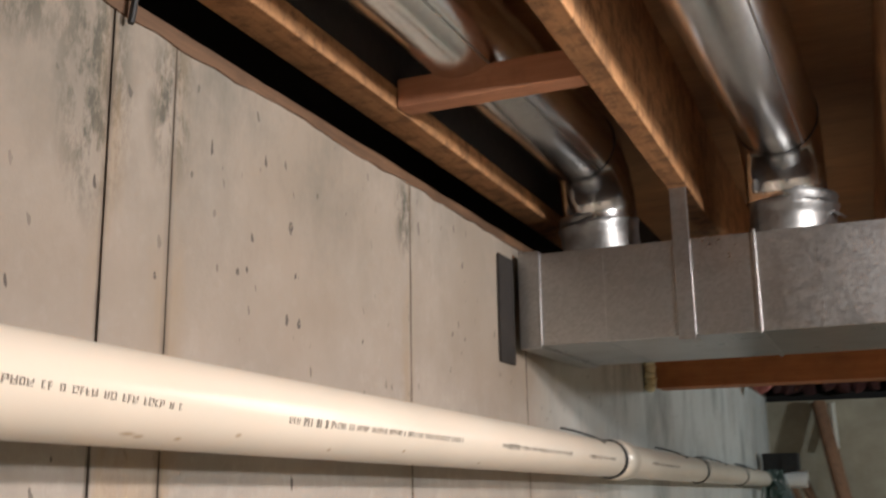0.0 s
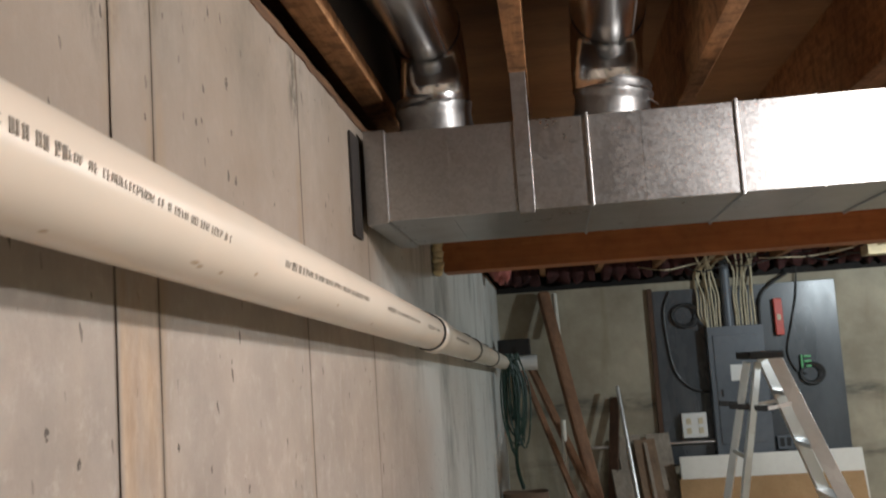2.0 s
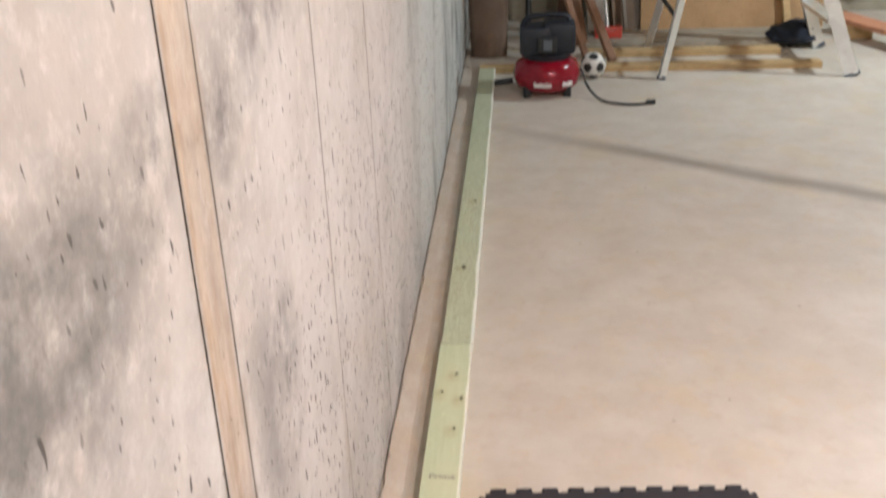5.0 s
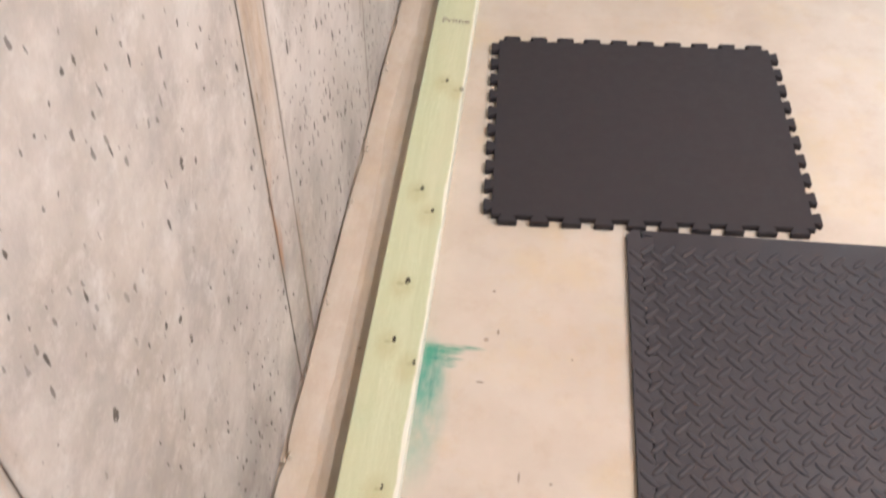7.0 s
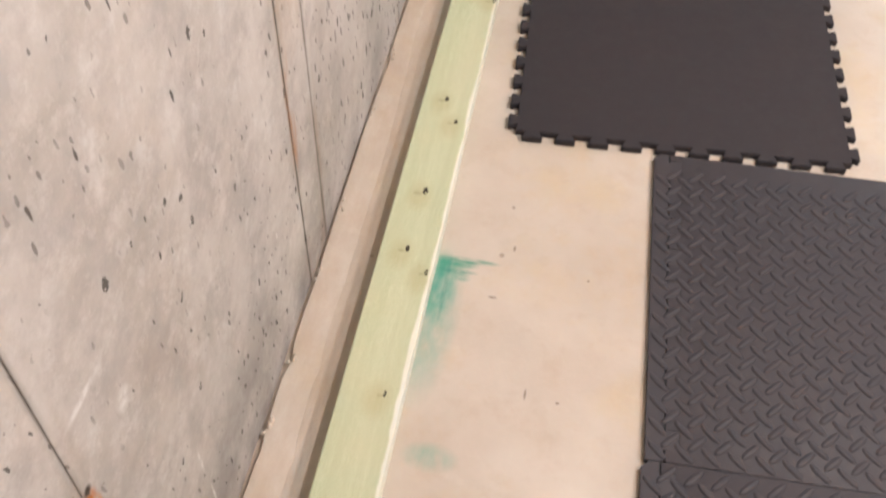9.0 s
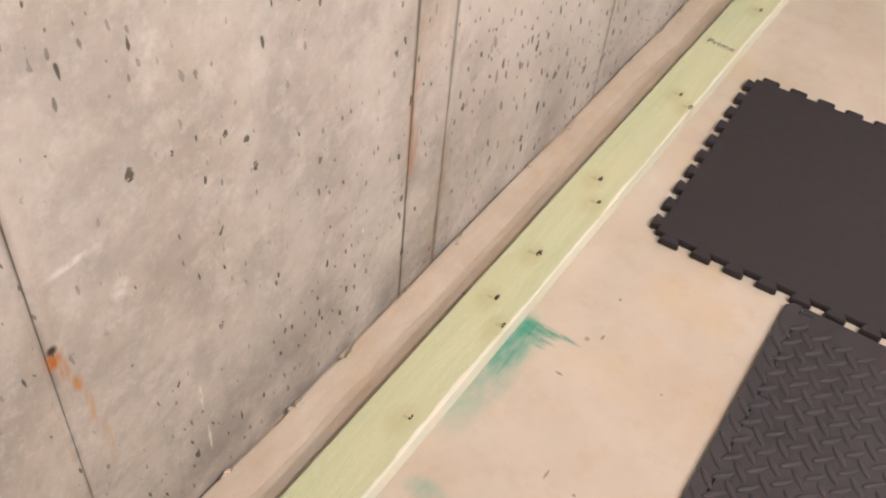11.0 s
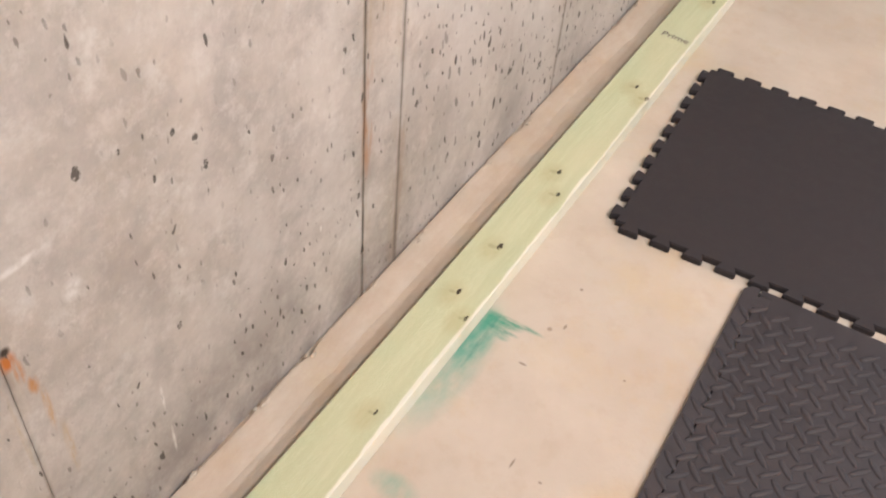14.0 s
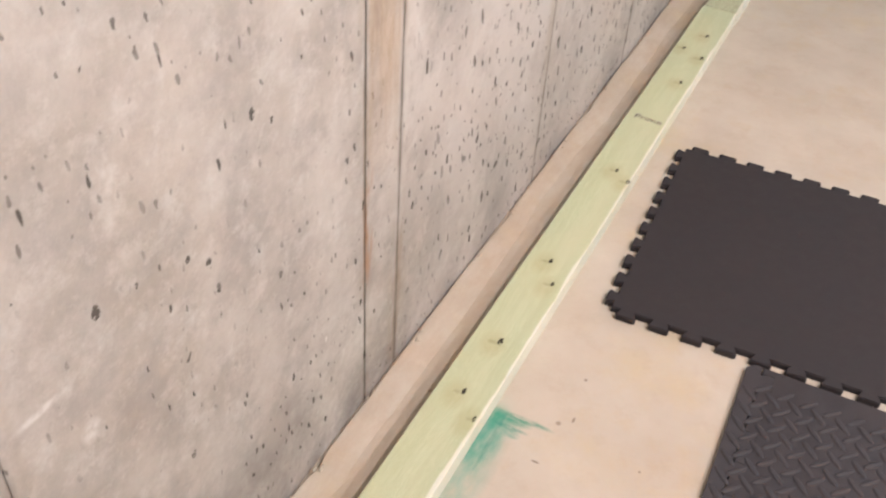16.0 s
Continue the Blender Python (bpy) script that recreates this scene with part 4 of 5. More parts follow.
# ---- electric panel on the far wall ----
FY = FAR - 0.001
board = thing("panel_board", (1.72, FY, 1.0), "dark grey painted plywood backing board on the wall", "board")
part("board_sheet", box(1.10, 2.35, FY - 0.02, FY, 0.93, 2.14, 0.002), GREYBOARD, board)
part("side_batten", box(1.065, 1.098, FY - 0.03, FY, 1.0, 2.16, 0.002), BROWNEDGE, board, "dark brown batten")
pb = FY - 0.022
cab = thing("breaker_panel", (1.62, pb, 1.0), "closed grey steel breaker panel on a dark board", "breaker panel")
part("cabinet", box(1.44, 1.82, pb - 0.09, pb, 0.99, 1.86, 0.004), PANELGREY, cab)
door = part("panel_door", box(1.475, 1.785, pb - 0.097, pb - 0.091, 1.06, 1.80, 0.003), PANELGREY, cab)
part("latch", box(1.50, 1.515, pb - 0.102, pb - 0.097, 1.38, 1.43, 0.002), RUBBER, door)
part("paper_label", box(1.575, 1.668, pb - 0.0985, pb - 0.0972, 1.485, 1.595), PAPER, door, "small white paper label")
part("conduit", tube([(1.60, pb - 0.045, 1.861), (1.603, pb - 0.045, 2.34)], 0.033, 20), PANELGREY, cab, "grey conduit", True)
rng = random.Random(5)
cables = thing("cable_bundle", (1.62, pb, 1.87), "beige cables entering the top of the panel", "cables")
for k in range(15):
    left = k < 8
    x = (1.405 + 0.02 * k) if left else (1.655 + 0.021 * (k - 8))
    y = pb - 0.03 - 0.03 * (k % 3) / 2
    xt = x + rng.uniform(-0.03, 0.01) if left else x + rng.uniform(-0.01, 0.03)
    part("cable", tube(curve_points([(x if not left else max(x, 1.455), y, 1.861), (x, y, 1.95), (x + rng.uniform(-0.006, 0.006), y, 2.08), (xt, y + 0.02, 2.24), (xt + rng.uniform(-0.1, 0.1), y - 0.25, 2.34)], 5), 0.0065, 8), CABLE, cables, "", True)
for k in range(6):
    x = 1.0 + 0.27 * k
    part("cable", tube(curve_points([(x, pb - 0.25, 2.30), (x + 0.15, pb - 0.3 + rng.uniform(-0.2, 0.1), 2.25 + rng.uniform(-0.02, 0.04)), (x + 0.35, pb - 0.25, 2.29), (x + 0.55, pb - 0.5, 2.305)], 5), 0.0045, 6), BLACKCABLE if k % 3 else CABLE, cables, "", True)


def cord(name, label, pts, r, material, steps=7):
    return solo(name, tube(curve_points(pts, steps), r, 8), material, label, "cable", "loose electric cables", smooth=True)


cy = pb - 0.008
cord("electric_cable", "black cord drooping down the grey board", [(1.22, cy, 2.13), (1.17, cy, 2.0), (1.175, cy, 1.8), (1.21, cy, 1.58), (1.30, cy, 1.46), (1.40, cy, 1.42), (1.44, cy - 0.02, 1.42)], 0.009, BLACKCABLE)
cord("electric_cable", "thick black cord rising above the ladder", [(1.83, cy, 1.62), (1.815, cy - 0.02, 1.9), (1.84, cy, 2.06), (1.92, cy, 2.14), (2.03, cy, 2.2)], 0.012, BLACKCABLE)
cord("electric_cable", "thin black wire hanging on the grey board", [(2.10, cy, 2.24), (2.08, cy, 2.05), (2.03, cy, 1.85), (1.985, cy, 1.66), (2.03, cy, 1.53), (2.1, cy, 1.5)], 0.006, BLACKCABLE)
for x, z, r, name in ((1.305, 1.955, 0.075, "coil of black cord hung on the grey board"), (2.125, 1.50, 0.062, "coil of black wire on the grey board")):
    bm = bmesh.new()
    for k in range(4):
        pts = [(x + (r + 0.006 * k) * math.cos(a) + 0.004 * k, cy - 0.004 * k, z + (r * 0.92 + 0.004 * k) * math.sin(a)) for a in [2 * math.pi * i / 24 for i in range(25)]]
        tube(pts, 0.0085, 6, bm)
    solo("wire_coil", bm, BLACKCABLE, name, "cable", smooth=True)
tool = thing("red_level", (1.95, cy, 1.78), "red plastic torpedo level hung on the board", "tool")
part("level_body", box(1.918, 1.975, cy - 0.03, cy, 1.775, 2.03, 0.006), REDPLASTIC, tool)
part("vial", box(1.935, 1.958, cy - 0.033, cy - 0.0305, 1.88, 1.92, 0.001), CABLE, tool)
mod = thing("terminal_block", (2.10, cy, 1.55), "small green terminal block on the grey board", "terminal block")
part("block_body", box(2.065, 2.078, cy - 0.02, cy, 1.54, 1.63, 0.003), GREENLED, mod)
for k in range(3):
    part("terminal", box(2.087, 2.135, cy - 0.015, cy, 1.545 + 0.033 * k, 1.56 + 0.033 * k, 0.002), GREENLED, mod)
outlet = thing("outlet_box", (1.305, cy, 1.11), "white double outlet box on the grey board", "outlet")
part("plate_cover", box(1.222, 1.39, cy - 0.045, cy, 1.112, 1.28, 0.006), PAPER, outlet)
for x in (1.265, 1.347):
    for z in (1.16, 1.225):
        part("socket", box(x - 0.016, x + 0.016, cy - 0.048, cy - 0.0452, z - 0.02, z + 0.02, 0.003), CABLE, outlet)
solo("surface_conduit", tube([(0.55, FY - 0.02, 1.078), (0.74, FY - 0.025, 1.076), (1.2, FY - 0.035, 1.078), (1.438, FY - 0.045, 1.08)], 0.011, 10), ALU, "thin metal conduit along the far wall", "conduit", smooth=True)
br = thing("junction_box", (1.9, cy, 1.0), "small open metal junction box on the board", "junction box")
part("box_shell", box(1.85, 1.95, cy - 0.04, cy, 1.0, 1.09, 0.004), PANELGREY, br)
part("cover_gap", box(1.865, 1.895, cy - 0.043, cy - 0.0405, 1.02, 1.08, 0.002), RUBBER, br)
part("cover_gap", box(1.91, 1.938, cy - 0.043, cy - 0.0405, 1.02, 1.08, 0.002), RUBBER, br)

# ---- sheets and boards leaning on the far wall ----
def sheet(name, x0, x1, base, top_y, height, thick, material, label, category, z0=0.0):
    """A sheet that leans back from its foot to the wall."""
    lean = math.atan2(top_y - base, height)
    m = Matrix.Translation(((x0 + x1) / 2, base, z0)) @ pose(0, 0, 0, -math.degrees(lean), 0, 0)
    w = (x1 - x0) / 2
    return solo(name, box(-w, w, -thick / 2, thick / 2, 0, height / math.cos(lean), 0.003, None, m), material, label, category)


sheet("foam_board", 1.165, 2.355, 6.50, 6.72, 0.99, 0.05, STYRO, "white foam insulation board leaning on the wall", "foam board", 0.008)
sheet("particle_board", 1.145, 2.335, 6.42, 6.645, 0.855, 0.018, PARTICLE, "tan particle board sheet leaning against foam board", "board", 0.004)
stick = bar((2.09, 6.33, 0.005), (2.03, 6.55, 0.62), 0.05, 0.02)
solo("wood_strip", stick, FRESHWOOD, "pale wooden strip leaning on the tan board", "lumber")
bar_specs = (
    ("weathered_board", (0.855, 6.34, 0.01), (0.770, 6.78, 0.93), 0.13, 0.02, OLDWOOD, "short weathered grey board leaning on the other boards", 6),
    ("weathered_board", (0.93, 6.52, 0.01), (0.840, 6.88, 1.15), 0.17, 0.02, OLDWOOD, "weathered grey board leaning on the far wall", 0),
    ("brown_plank", (1.035, 6.40, 0.01), (0.945, 6.83, 1.12), 0.15, 0.03, BROWNWOOD, "brown wooden plank leaning on the far wall", 0),
    ("weathered_board", (1.115, 6.46, 0.01), (1.045, 6.885, 1.15), 0.165, 0.02, OLDWOOD, "weathered grey board leaning on the far wall", 0),
    ("wood_strip", (1.04, 6.33, 0.01), (0.95, 6.80, 1.10), 0.022, 0.03, OLDWOOD, "narrow pale strip leaning on the planks", 0),
    ("brown_plank", (0.62, 6.60, 0.01), (0.78, 6.88, 1.42), 0.07, 0.02, BROWNEDGE, "dark narrow board leaning on the far wall", 0),
)
for nm, a, b, w, h, mt, lb, rl in bar_specs:
    solo(nm, bar(a, b, w, h, 0.002, rl), mt, lb, "lumber")
solo("metal_rod", tube([(0.915, 6.22, 0.01), (0.798, 6.80, 1.495)], 0.013, 12), ALU, "shiny metal rod leaning on the far wall", "rod", smooth=True)
solo("wooden_pole", bar((0.728, 6.00, 0.01), (0.333, 6.84, 2.186), 0.085, 0.06, 0.02), POLEWOOD, "long red-brown wooden post leaning in the corner", "lumber")
solo("wood_batten", bar((0.889, 5.57, 0.012), (0.185, 6.79, 1.74), 0.05, 0.032, 0.003), POLEWOOD, "long brown wooden batten leaning in the corner", "lumber", "leaning battens")
solo("wood_batten", bar((0.743, 5.46, 0.012), (0.135, 6.59, 1.72), 0.036, 0.025, 0.003), POLEWOOD, "long brown wooden batten leaning in the corner", "lumber", "leaning battens")
solo("white_tube", tube([(0.422, 6.80, 1.884), (0.414, 6.88, 2.173)], 0.017, 12), WHITEPLASTIC, "short white plastic tube against the far wall", "pipe", smooth=True)
pole = thing("extension_pole", (0.39, 6.1, 0), "white and black extension pole standing by the wall", "pole")
part("lower_tube", tube([(0.392, 6.10, 0.005), (0.398, 6.2, 0.55)], 0.019, 14), BLACKCABLE, pole, "", True)
part("upper_tube", tube([(0.398, 6.2, 0.55), (0.405, 6.42, 1.31)], 0.017, 14), WHITEPLASTIC, pole, "", True)
for z in (0.28, 0.62, 0.75):
    part("grip_band", tube([(0.394 + 0.01 * z, 6.10 + z * 0.2, z), (0.395 + 0.01 * z, 6.113 + z * 0.2, z + 0.07)], 0.023, 14), BLACKCABLE if z > 0.5 else WHITEPLASTIC, pole, "", True)

# a sheet of brown board bent into a tall open tube
bm = bmesh.new()
levels = []
for k in range(7):
    f = k / 6
    rx, ry = 0.112 + 0.026 * f, 0.085 + 0.012 * f
    loops = []
    for inset in (0.0, 0.007):
        loops.append([bm.verts.new((0.148 + (rx - inset) * math.cos(q), 5.82 + (ry - inset) * math.sin(q), 0.002 + 0.94 * f + 0.004 * math.sin(3 * q) * f)) for q in [2 * math.pi * j / 40 for j in range(40)]])
    levels.append(loops)
for lo, hi in zip(levels, levels[1:]):
    for j in range(40):
        bm.faces.new((lo[0][j], lo[0][(j + 1) % 40], hi[0][(j + 1) % 40], hi[0][j]))
        bm.faces.new((lo[1][(j + 1) % 40], lo[1][j], hi[1][j], hi[1][(j + 1) % 40]))
for j in range(40):
    bm.faces.new((levels[-1][0][j], levels[-1][0][(j + 1) % 40], levels[-1][1][(j + 1) % 40], levels[-1][1][j]))
roll = thing("cardboard_roll", (0.148, 5.82, 0), "tall brown cardboard rolled into an open tube by the wall", "cardboard")
part("roll_wall", bm, CARDBOARD, roll, "", True)
part("lap_edge", bar((0.252, 5.789, 0.02), (0.276, 5.784, 0.93), 0.012, 0.004, 0.001), CARDBOARD, roll)

# hank of green cord over the pipe, with a dark box above it
rng = random.Random(8)
hank = thing("green_cord", (0.12, 5.75, pz(5.75)), "tangled hank of dark green cord hung over the pipe", "cord")
for k in range(13):
    w, l = rng.uniform(0.03, 0.085), rng.uniform(0.38, 0.62)
    ox, oy = 0.115 + rng.uniform(-0.03, 0.05), 5.75 + rng.uniform(-0.12, 0.12)
    z0 = pz(5.75) + PR + 0.008
    pts = [(ox, oy, z0), (ox + w, oy + 0.02, z0 - l * 0.35), (ox + w * 0.8, oy, z0 - l * 0.8), (ox + 0.01, oy, z0 - l), (ox - w * 0.5, oy, z0 - l * 0.75), (ox - w * 0.5, oy - 0.02, z0 - l * 0.3), (ox, oy, z0)]
    part("loop", tube(curve_points([(max(q[0], 0.02), q[1], q[2]) for q in pts], 5), 0.005, 6), GREENCORD, hank, "", True)
part("tail", tube(curve_points([(0.13, 5.78, pz(5.75) - 0.3), (0.11, 5.8, pz(5.75) - 0.6), (0.14, 5.8, 0.96)], 5), 0.012, 6), GREENCORD, hank, "", True)
blk = thing("black_fitting", (0.14, 6.2, pz(6.1) + 0.05), "black plastic fitting resting on the pipe end", "fitting")
part("fitting_body", box(0.03, 0.235, 6.05, 6.18, pz(6.1) + 0.0465, pz(6.1) + 0.15, 0.008), RUBBER, blk)
part("fitting_cap", tube([(0.17, 6.055, pz(6.1) + 0.085), (0.17, 6.04, pz(6.1) + 0.085)], 0.03, 16), RUBBER, blk, "", True)

# ---- step ladder, open, seen edge on ----
lad = thing("step_ladder", (1.64, 5.5, 0), "open aluminium step ladder with a black top cap", "ladder")
NEAR, FARY = (5.18, 5.36), (5.86, 5.66)       # y at the foot and at the top of each side
ZT = 1.655
for ya, yb in (NEAR, FARY):
    part("front_rail", bar((2.155, ya, 0.012), (1.565, yb, ZT), 0.075, 0.026, 0.003, 90), ALU, lad)
    part("rear_rail", bar((1.125, ya, 0.012), (1.475, yb, ZT - 0.03), 0.042, 0.022, 0.003, 90), ALU, lad)
    part("foot", bar((2.162, ya, 0.001), (2.153, ya, 0.022), 0.082, 0.030, 0.003, 90), PANELGREY, lad, "grey rubber foot")
    part("foot", bar((1.12, ya, 0.001), (1.126, ya, 0.022), 0.046, 0.026, 0.003, 90), PANELGREY, lad, "grey rubber foot")
    z = 1.38
    yc = ya + (yb - ya) * z / ZT
    part("spreader", bar((1.30, yc, z + 0.02), (1.50, yc, z - 0.005), 0.014, 0.030, 0.003), RUBBER, lad, "dark folding spreader")
    part("spreader", bar((1.49, yc, z - 0.005), (1.66, yc, z + 0.018), 0.010, 0.022, 0.002), ALU, lad)
for k in range(1, 6):
    z = 0.29 * k
    t = z / ZT
    x, ya, yb = 2.155 + (1.565 - 2.155) * t, 5.18 + 0.18 * t + 0.014, 5.86 - 0.20 * t - 0.014
    part("step", box(x - 0.045, x + 0.04, ya, yb, z - 0.012, z + 0.012, 0.003), ALU, lad)
for z in (0.33, 0.72, 1.12):
    t = z / (ZT - 0.03)
    x, ya, yb = 1.125 + 0.35 * t, 5.18 + 0.18 * t + 0.012, 5.86 - 0.20 * t - 0.012
    part("rear_bar", tube([(x, ya, z), (x, yb, z)], 0.013, 10), RUBBER if z < 1 else ALU, lad, "", True)
part("top_cap", box(1.425, 1.612, 5.31, 5.71, ZT - 0.012, ZT + 0.028, 0.008), RUBBER, lad, "black plastic top cap")

# ---- compressor ----
comp = thing("air_compressor", (0.48, 4.97, 0), "red pancake air compressor with dark motor cover", "compressor")
cx, cyy = 0.482, 4.98
prof = [(0.03, 0.02), (0.13, 0.025), (0.165, 0.05), (0.178, 0.09), (0.178, 0.125), (0.165, 0.165), (0.13, 0.19), (0.03, 0.2)]
part("tank", tube([(cx, cyy, z) for r, z in prof], [r for r, z in prof], 40), REDPAINT, comp, "", True)
part("weld_band", tube([(cx, cyy, 0.1), (cx, cyy, 0.115)], 0.182, 40), REDPAINT, comp, "", True)
part("base_skirt", tube([(cx, cyy, 0.19), (cx, cyy, 0.225)], [0.12, 0.13], 28), SHROUD, comp, "", True)
part("motor_cover", box(cx - 0.145, cx + 0.02, cyy - 0.10, cyy + 0.11, 0.215, 0.365, 0.025), SHROUD, comp, "", True)
part("pump_cover", box(cx - 0.02, cx + 0.15, cyy - 0.09, cyy + 0.10, 0.215, 0.385, 0.03), SHROUD, comp, "", True)
part("gauge_panel", box(cx - 0.05, cx + 0.05, cyy - 0.135, cyy - 0.10, 0.24, 0.32, 0.01), RUBBER, comp)
part("dial_plate", box(cx - 0.022, cx + 0.024, cyy - 0.139, cyy - 0.1355, 0.255, 0.31, 0.003), PANELGREY, comp)
part("handle", tube(curve_points([(cx - 0.13, cyy, 0.35), (cx - 0.09, cyy, 0.405), (cx + 0.09, cyy, 0.412), (cx + 0.13, cyy, 0.36)], 6), 0.014, 10), SHROUD, comp, "", True)
for a in (45, 135, 225, 315):
    fx, fy = cx + 0.15 * math.cos(radians(a)), cyy + 0.15 * math.sin(radians(a))
    part("rubber_foot", tube([(fx, fy, 0.001), (fx, fy, 0.06)], 0.022, 12), RUBBER, comp, "", True)
for a0, n in ((-112, 9), (-62, 6)):
    bm = bmesh.new()
    for k in range(n):
        a = a0 + k * 3.4
        m = Matrix.Translation((cx, cyy, 0)) @ pose(0, 0, 0, 0, 0, a)
        box(0.1765, 0.1835, -0.0042, 0.0042, 0.058 + 0.012, 0.094 - (0.006 if k % 3 else 0), 0, bm, m)
    part("lettering", bm, PAPER, comp, "white lettering on the tank, unreadable")
part("air_hose", tube(curve_points([(0.66, 4.92, 0.14), (0.70, 4.86, 0.05), (0.76, 4.77, 0.009), (0.84, 4.70, 0.008), (0.93, 4.68, 0.008), (1.0, 4.70, 0.009)], 7), 0.007, 8), BLACKCABLE, comp, "thin dark air hose", True)
part("hose_plug", tube([(0.985, 4.697, 0.014), (1.03, 4.708, 0.014)], 0.013, 10), RUBBER, comp, "", True)
part("power_plug", tube([(0.20, 4.99, 0.05), (0.30, 5.0, 0.06)], 0.016, 10), RUBBER, comp, "", True)

# ---- ball ----
bm = bmesh.new()
bmesh.ops.create_icosphere(bm, subdivisions=4, radius=0.072)
g = (1 + 5 ** 0.5) / 2
ico = [Vector(v).normalized() for a in (-1, 1) for b in (-g, g) for v in ((0, a, b), (a, b, 0), (b, 0, a))]
for f in bm.faces:
    c = f.calc_center_median().normalized()
    if max(c.dot(v) for v in ico) > 0.935:
        f.material_index = 1
bmesh.ops.translate(bm, verts=bm.verts, vec=(0.75, 5.25, 0.073))
ball = solo("soccer_ball", bm, BALLWHITE, "small white and black football on the floor", "ball", smooth=True)
ball.data.materials.append(RUBBER)

# ---- lumber and clutter on the floor near the far wall ----
for x0, x1, y0, y1, z, mt, lb in ((0.75, 2.2, 5.95, 6.14, 0.03, GREYWOOD, "grey weathered board lying flat on the floor"), (0.9, 2.25, 6.17, 6.33, 0.03, GREYWOOD, "grey weathered board lying flat on the floor"), (0.72, 1.9, 5.70, 5.80, 0.038, FRESHWOOD, "fresh yellow board lying flat on the floor")):
    solo("floor_board", box(x0, x1, y0, y1, 0.001, z, 0.003), mt, lb, "lumber", "loose floor boards")
solo("orange_board", bar((2.36, 6.3, 0.11), (2.75, 5.3, 0.11), 0.16, 0.03, 0.003), BLOCKW, "orange-brown board lying across blocks", "lumber")
solo("wood_block", box(2.52, 2.70, 5.40, 5.62, 0.001, 0.092, 0.004), FRESHWOOD, "short yellow lumber block on the floor", "lumber", "wood blocks")
solo("wood_block", box(2.36, 2.54, 6.05, 6.2, 0.001, 0.092, 0.004), FRESHWOOD, "short yellow lumber block on the floor", "lumber", "wood blocks")
redl = thing("red_toolbox", (0.93, 6.2, 0.03), "small red plastic tray on the boards", "tray")
part("tray_body", box(0.82, 0.99, 6.08, 6.16, 0.031, 0.085, 0.008), REDPLASTIC, redl)
part("tray_rim", box(0.815, 0.995, 6.075, 6.165, 0.085, 0.093, 0.003), REDPLASTIC, redl)
bm = lump((2.02, 5.92, 0.075), (0.15, 0.11, 0.085), 0.35, 3)
for v in bm.verts:
    v.co.z = max(v.co.z, 0.032)
solo("dark_bag", bm, CLOTH, "crumpled dark blue cloth bag on the floor", "bag", smooth=True)
bm = lump((2.66, FAR - 0.05, 0.34), (0.10, 0.045, 0.17), 0.3, 7)
lump((2.77, FAR - 0.05, 0.45), (0.075, 0.045, 0.14), 0.3, 9, bm=bm)
lump((2.62, FAR - 0.05, 0.21), (0.10, 0.045, 0.08), 0.4, 12, bm=bm)
for v in bm.verts:
    v.co.y = min(v.co.y, FAR - 0.004)
solo("black_cloth", bm, BLACKCLOTH, "black fuzzy cloth hung on the far wall", "cloth", smooth=True)
solo("small_white_cup", tube([(2.93, 6.6, 0.001), (2.93, 6.6, 0.06)], [0.03, 0.036], 16), WHITEPLASTIC, "small white plastic cup on the floor", "cup", smooth=True)

# strip light under the joists behind the beam
fix = thing("strip_light", (2.80, 5.0, 2.3), "long white enamelled strip light under the joists", "lamp")
part("channel", box(2.75, 2.85, 4.50, 5.45, 2.262, 2.308, 0.004), WHITEPLASTIC, fix)
for yy in (4.51, 5.40):
    part("end_cap", box(2.76, 2.84, yy, yy + 0.04, 2.245, 2.261, 0.003), WHITEPLASTIC, fix)
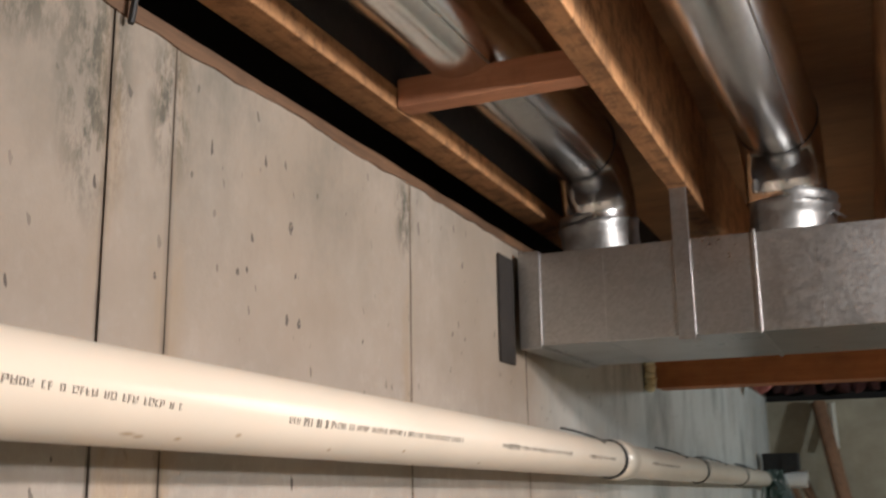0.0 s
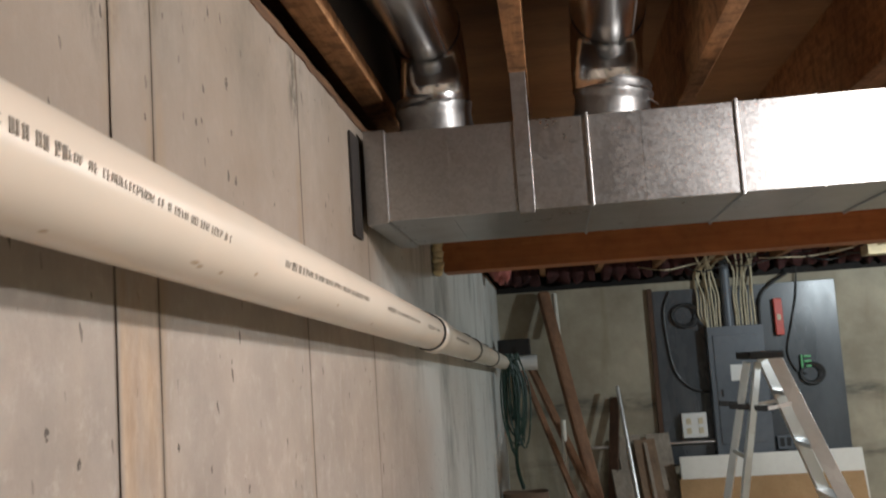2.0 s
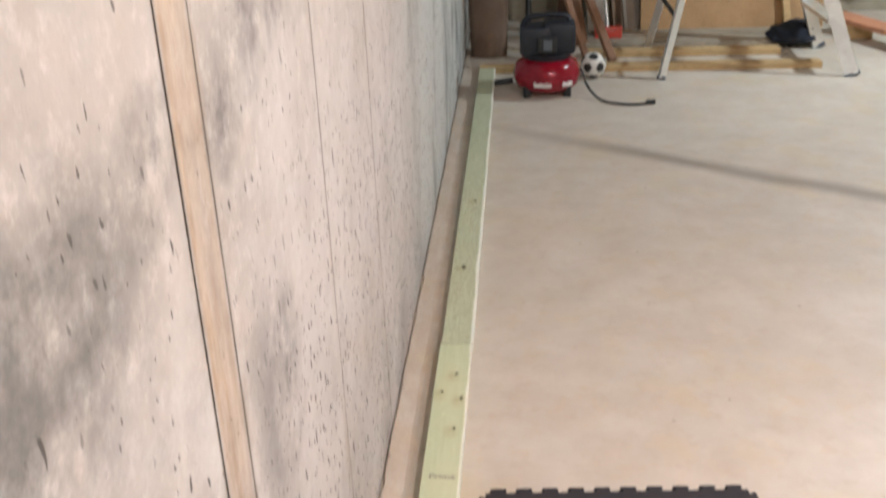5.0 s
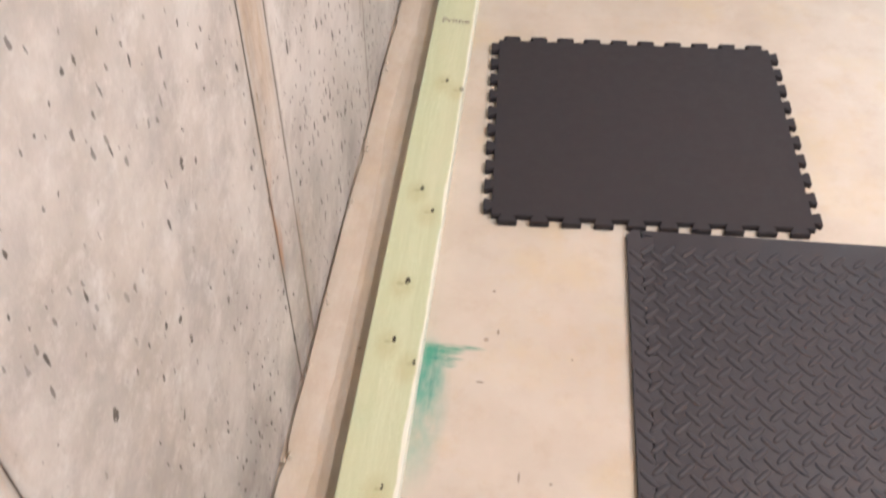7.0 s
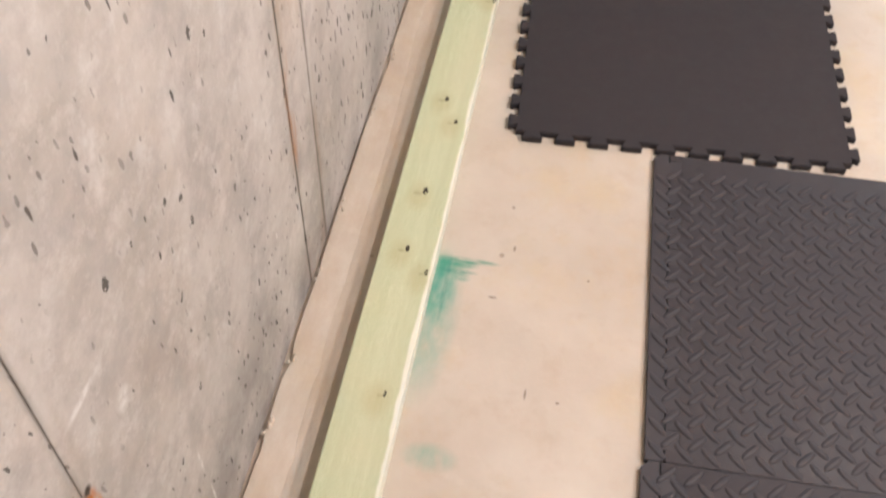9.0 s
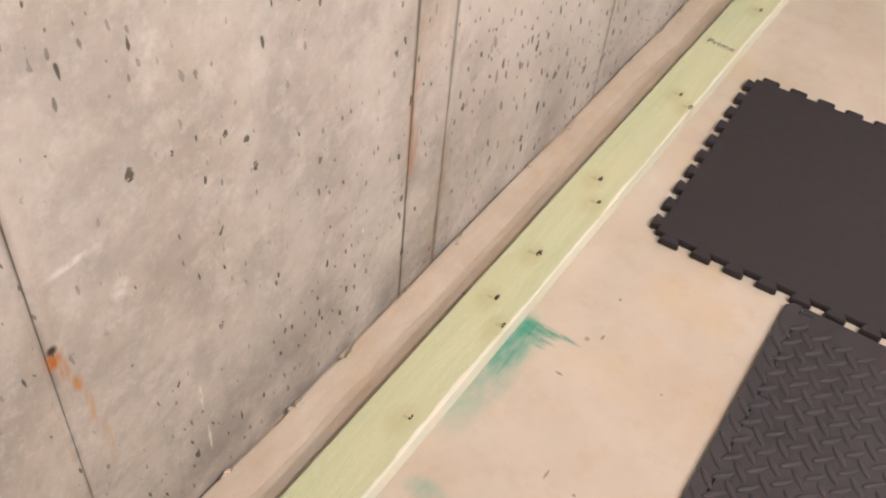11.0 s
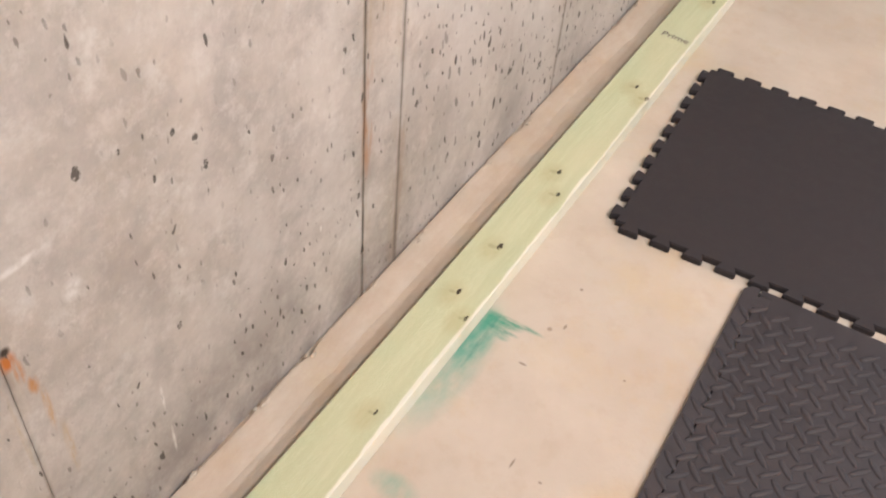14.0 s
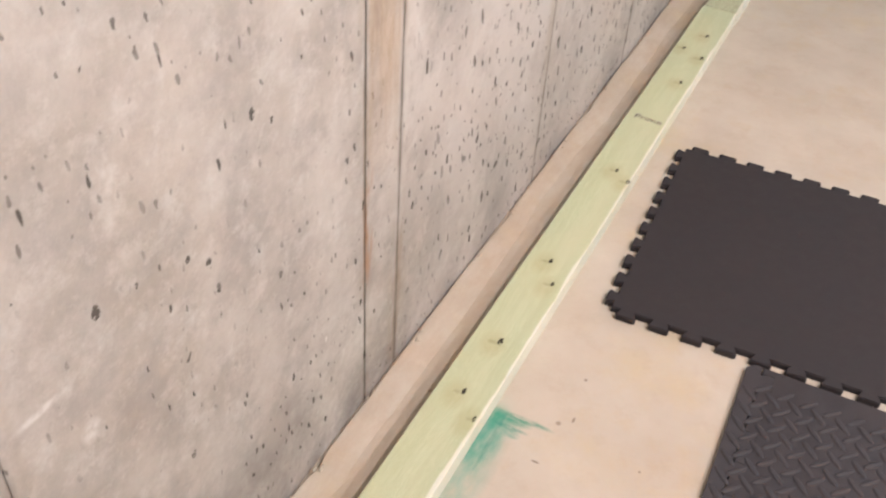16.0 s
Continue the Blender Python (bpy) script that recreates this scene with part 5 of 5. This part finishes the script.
# pale lumber stored under the joists
solo("stored_board", box(2.28, 3.9, 5.50, 5.70, 2.245, 2.305, 0.003), PALEWOOD, "pale board stored flat under the joists", "lumber", "stored boards")
solo("stored_board", box(2.40, 3.2, 6.25, 6.40, 2.24, 2.305, 0.003), PALEWOOD, "pale board stored flat under the joists", "lumber", "stored boards")

run = thing("white_vent_pipe", (3.1, FAR - 0.05, 2.15), "white plastic pipe along the top of the far wall", "pipe")
part("vent_tube", tube([(2.80, FAR - 0.055, 2.152), (3.6, FAR - 0.055, 2.16)], 0.022, 14), WHITEPLASTIC, run, "", True)
part("vent_flange", tube([(2.76, FAR - 0.012, 2.15), (2.76, FAR - 0.05, 2.15)], [0.055, 0.045], 20), WHITEPLASTIC, run, "", True)
part("vent_bore", tube([(2.76, FAR - 0.0505, 2.15), (2.76, FAR - 0.054, 2.15)], 0.03, 16), RUBBER, run, "", True)

solo("dark_wire", tube(curve_points([(0.014, 0.606, 2.30), (0.017, 0.598, 2.28), (0.012, 0.594, 2.255), (0.010, 0.590, 2.222)], 6), 0.0035, 8), BLACKCABLE, "short dark wire hooked over the sill", "cable", smooth=True)

# insulation in the joist bays above the far wall
rng = random.Random(3)
for a, b in zip(JX[:8], JX[1:9]):
    bm = bmesh.new()
    for k in range(4):
        xx = a + 0.05 + (b - a - 0.1) * k / 3
        lump((xx, FAR + 0.02, 2.37), (0.075, 0.10, 0.13), 0.3, rng.randint(0, 40), 2, 3, bm)
    for v in bm.verts:
        v.co.x = min(max(v.co.x, a + 0.021), b - 0.021)
        v.co.z = min(v.co.z, 2.54)
        v.co.y = min(v.co.y, FAR + 0.117)
    solo("insulation_batt", bm, DARKBATT, "dark red insulation stuffed between the joists", "insulation", "insulation batts", smooth=True)
bm = lump((0.10, 5.6, 2.27), (0.07, 0.14, 0.09), 0.4, 5)
for v in bm.verts:
    v.co.x = max(v.co.x, 0.004)
solo("pink_insulation", bm, PINKBATT, "tuft of pink insulation hanging at the wall top", "insulation", smooth=True)
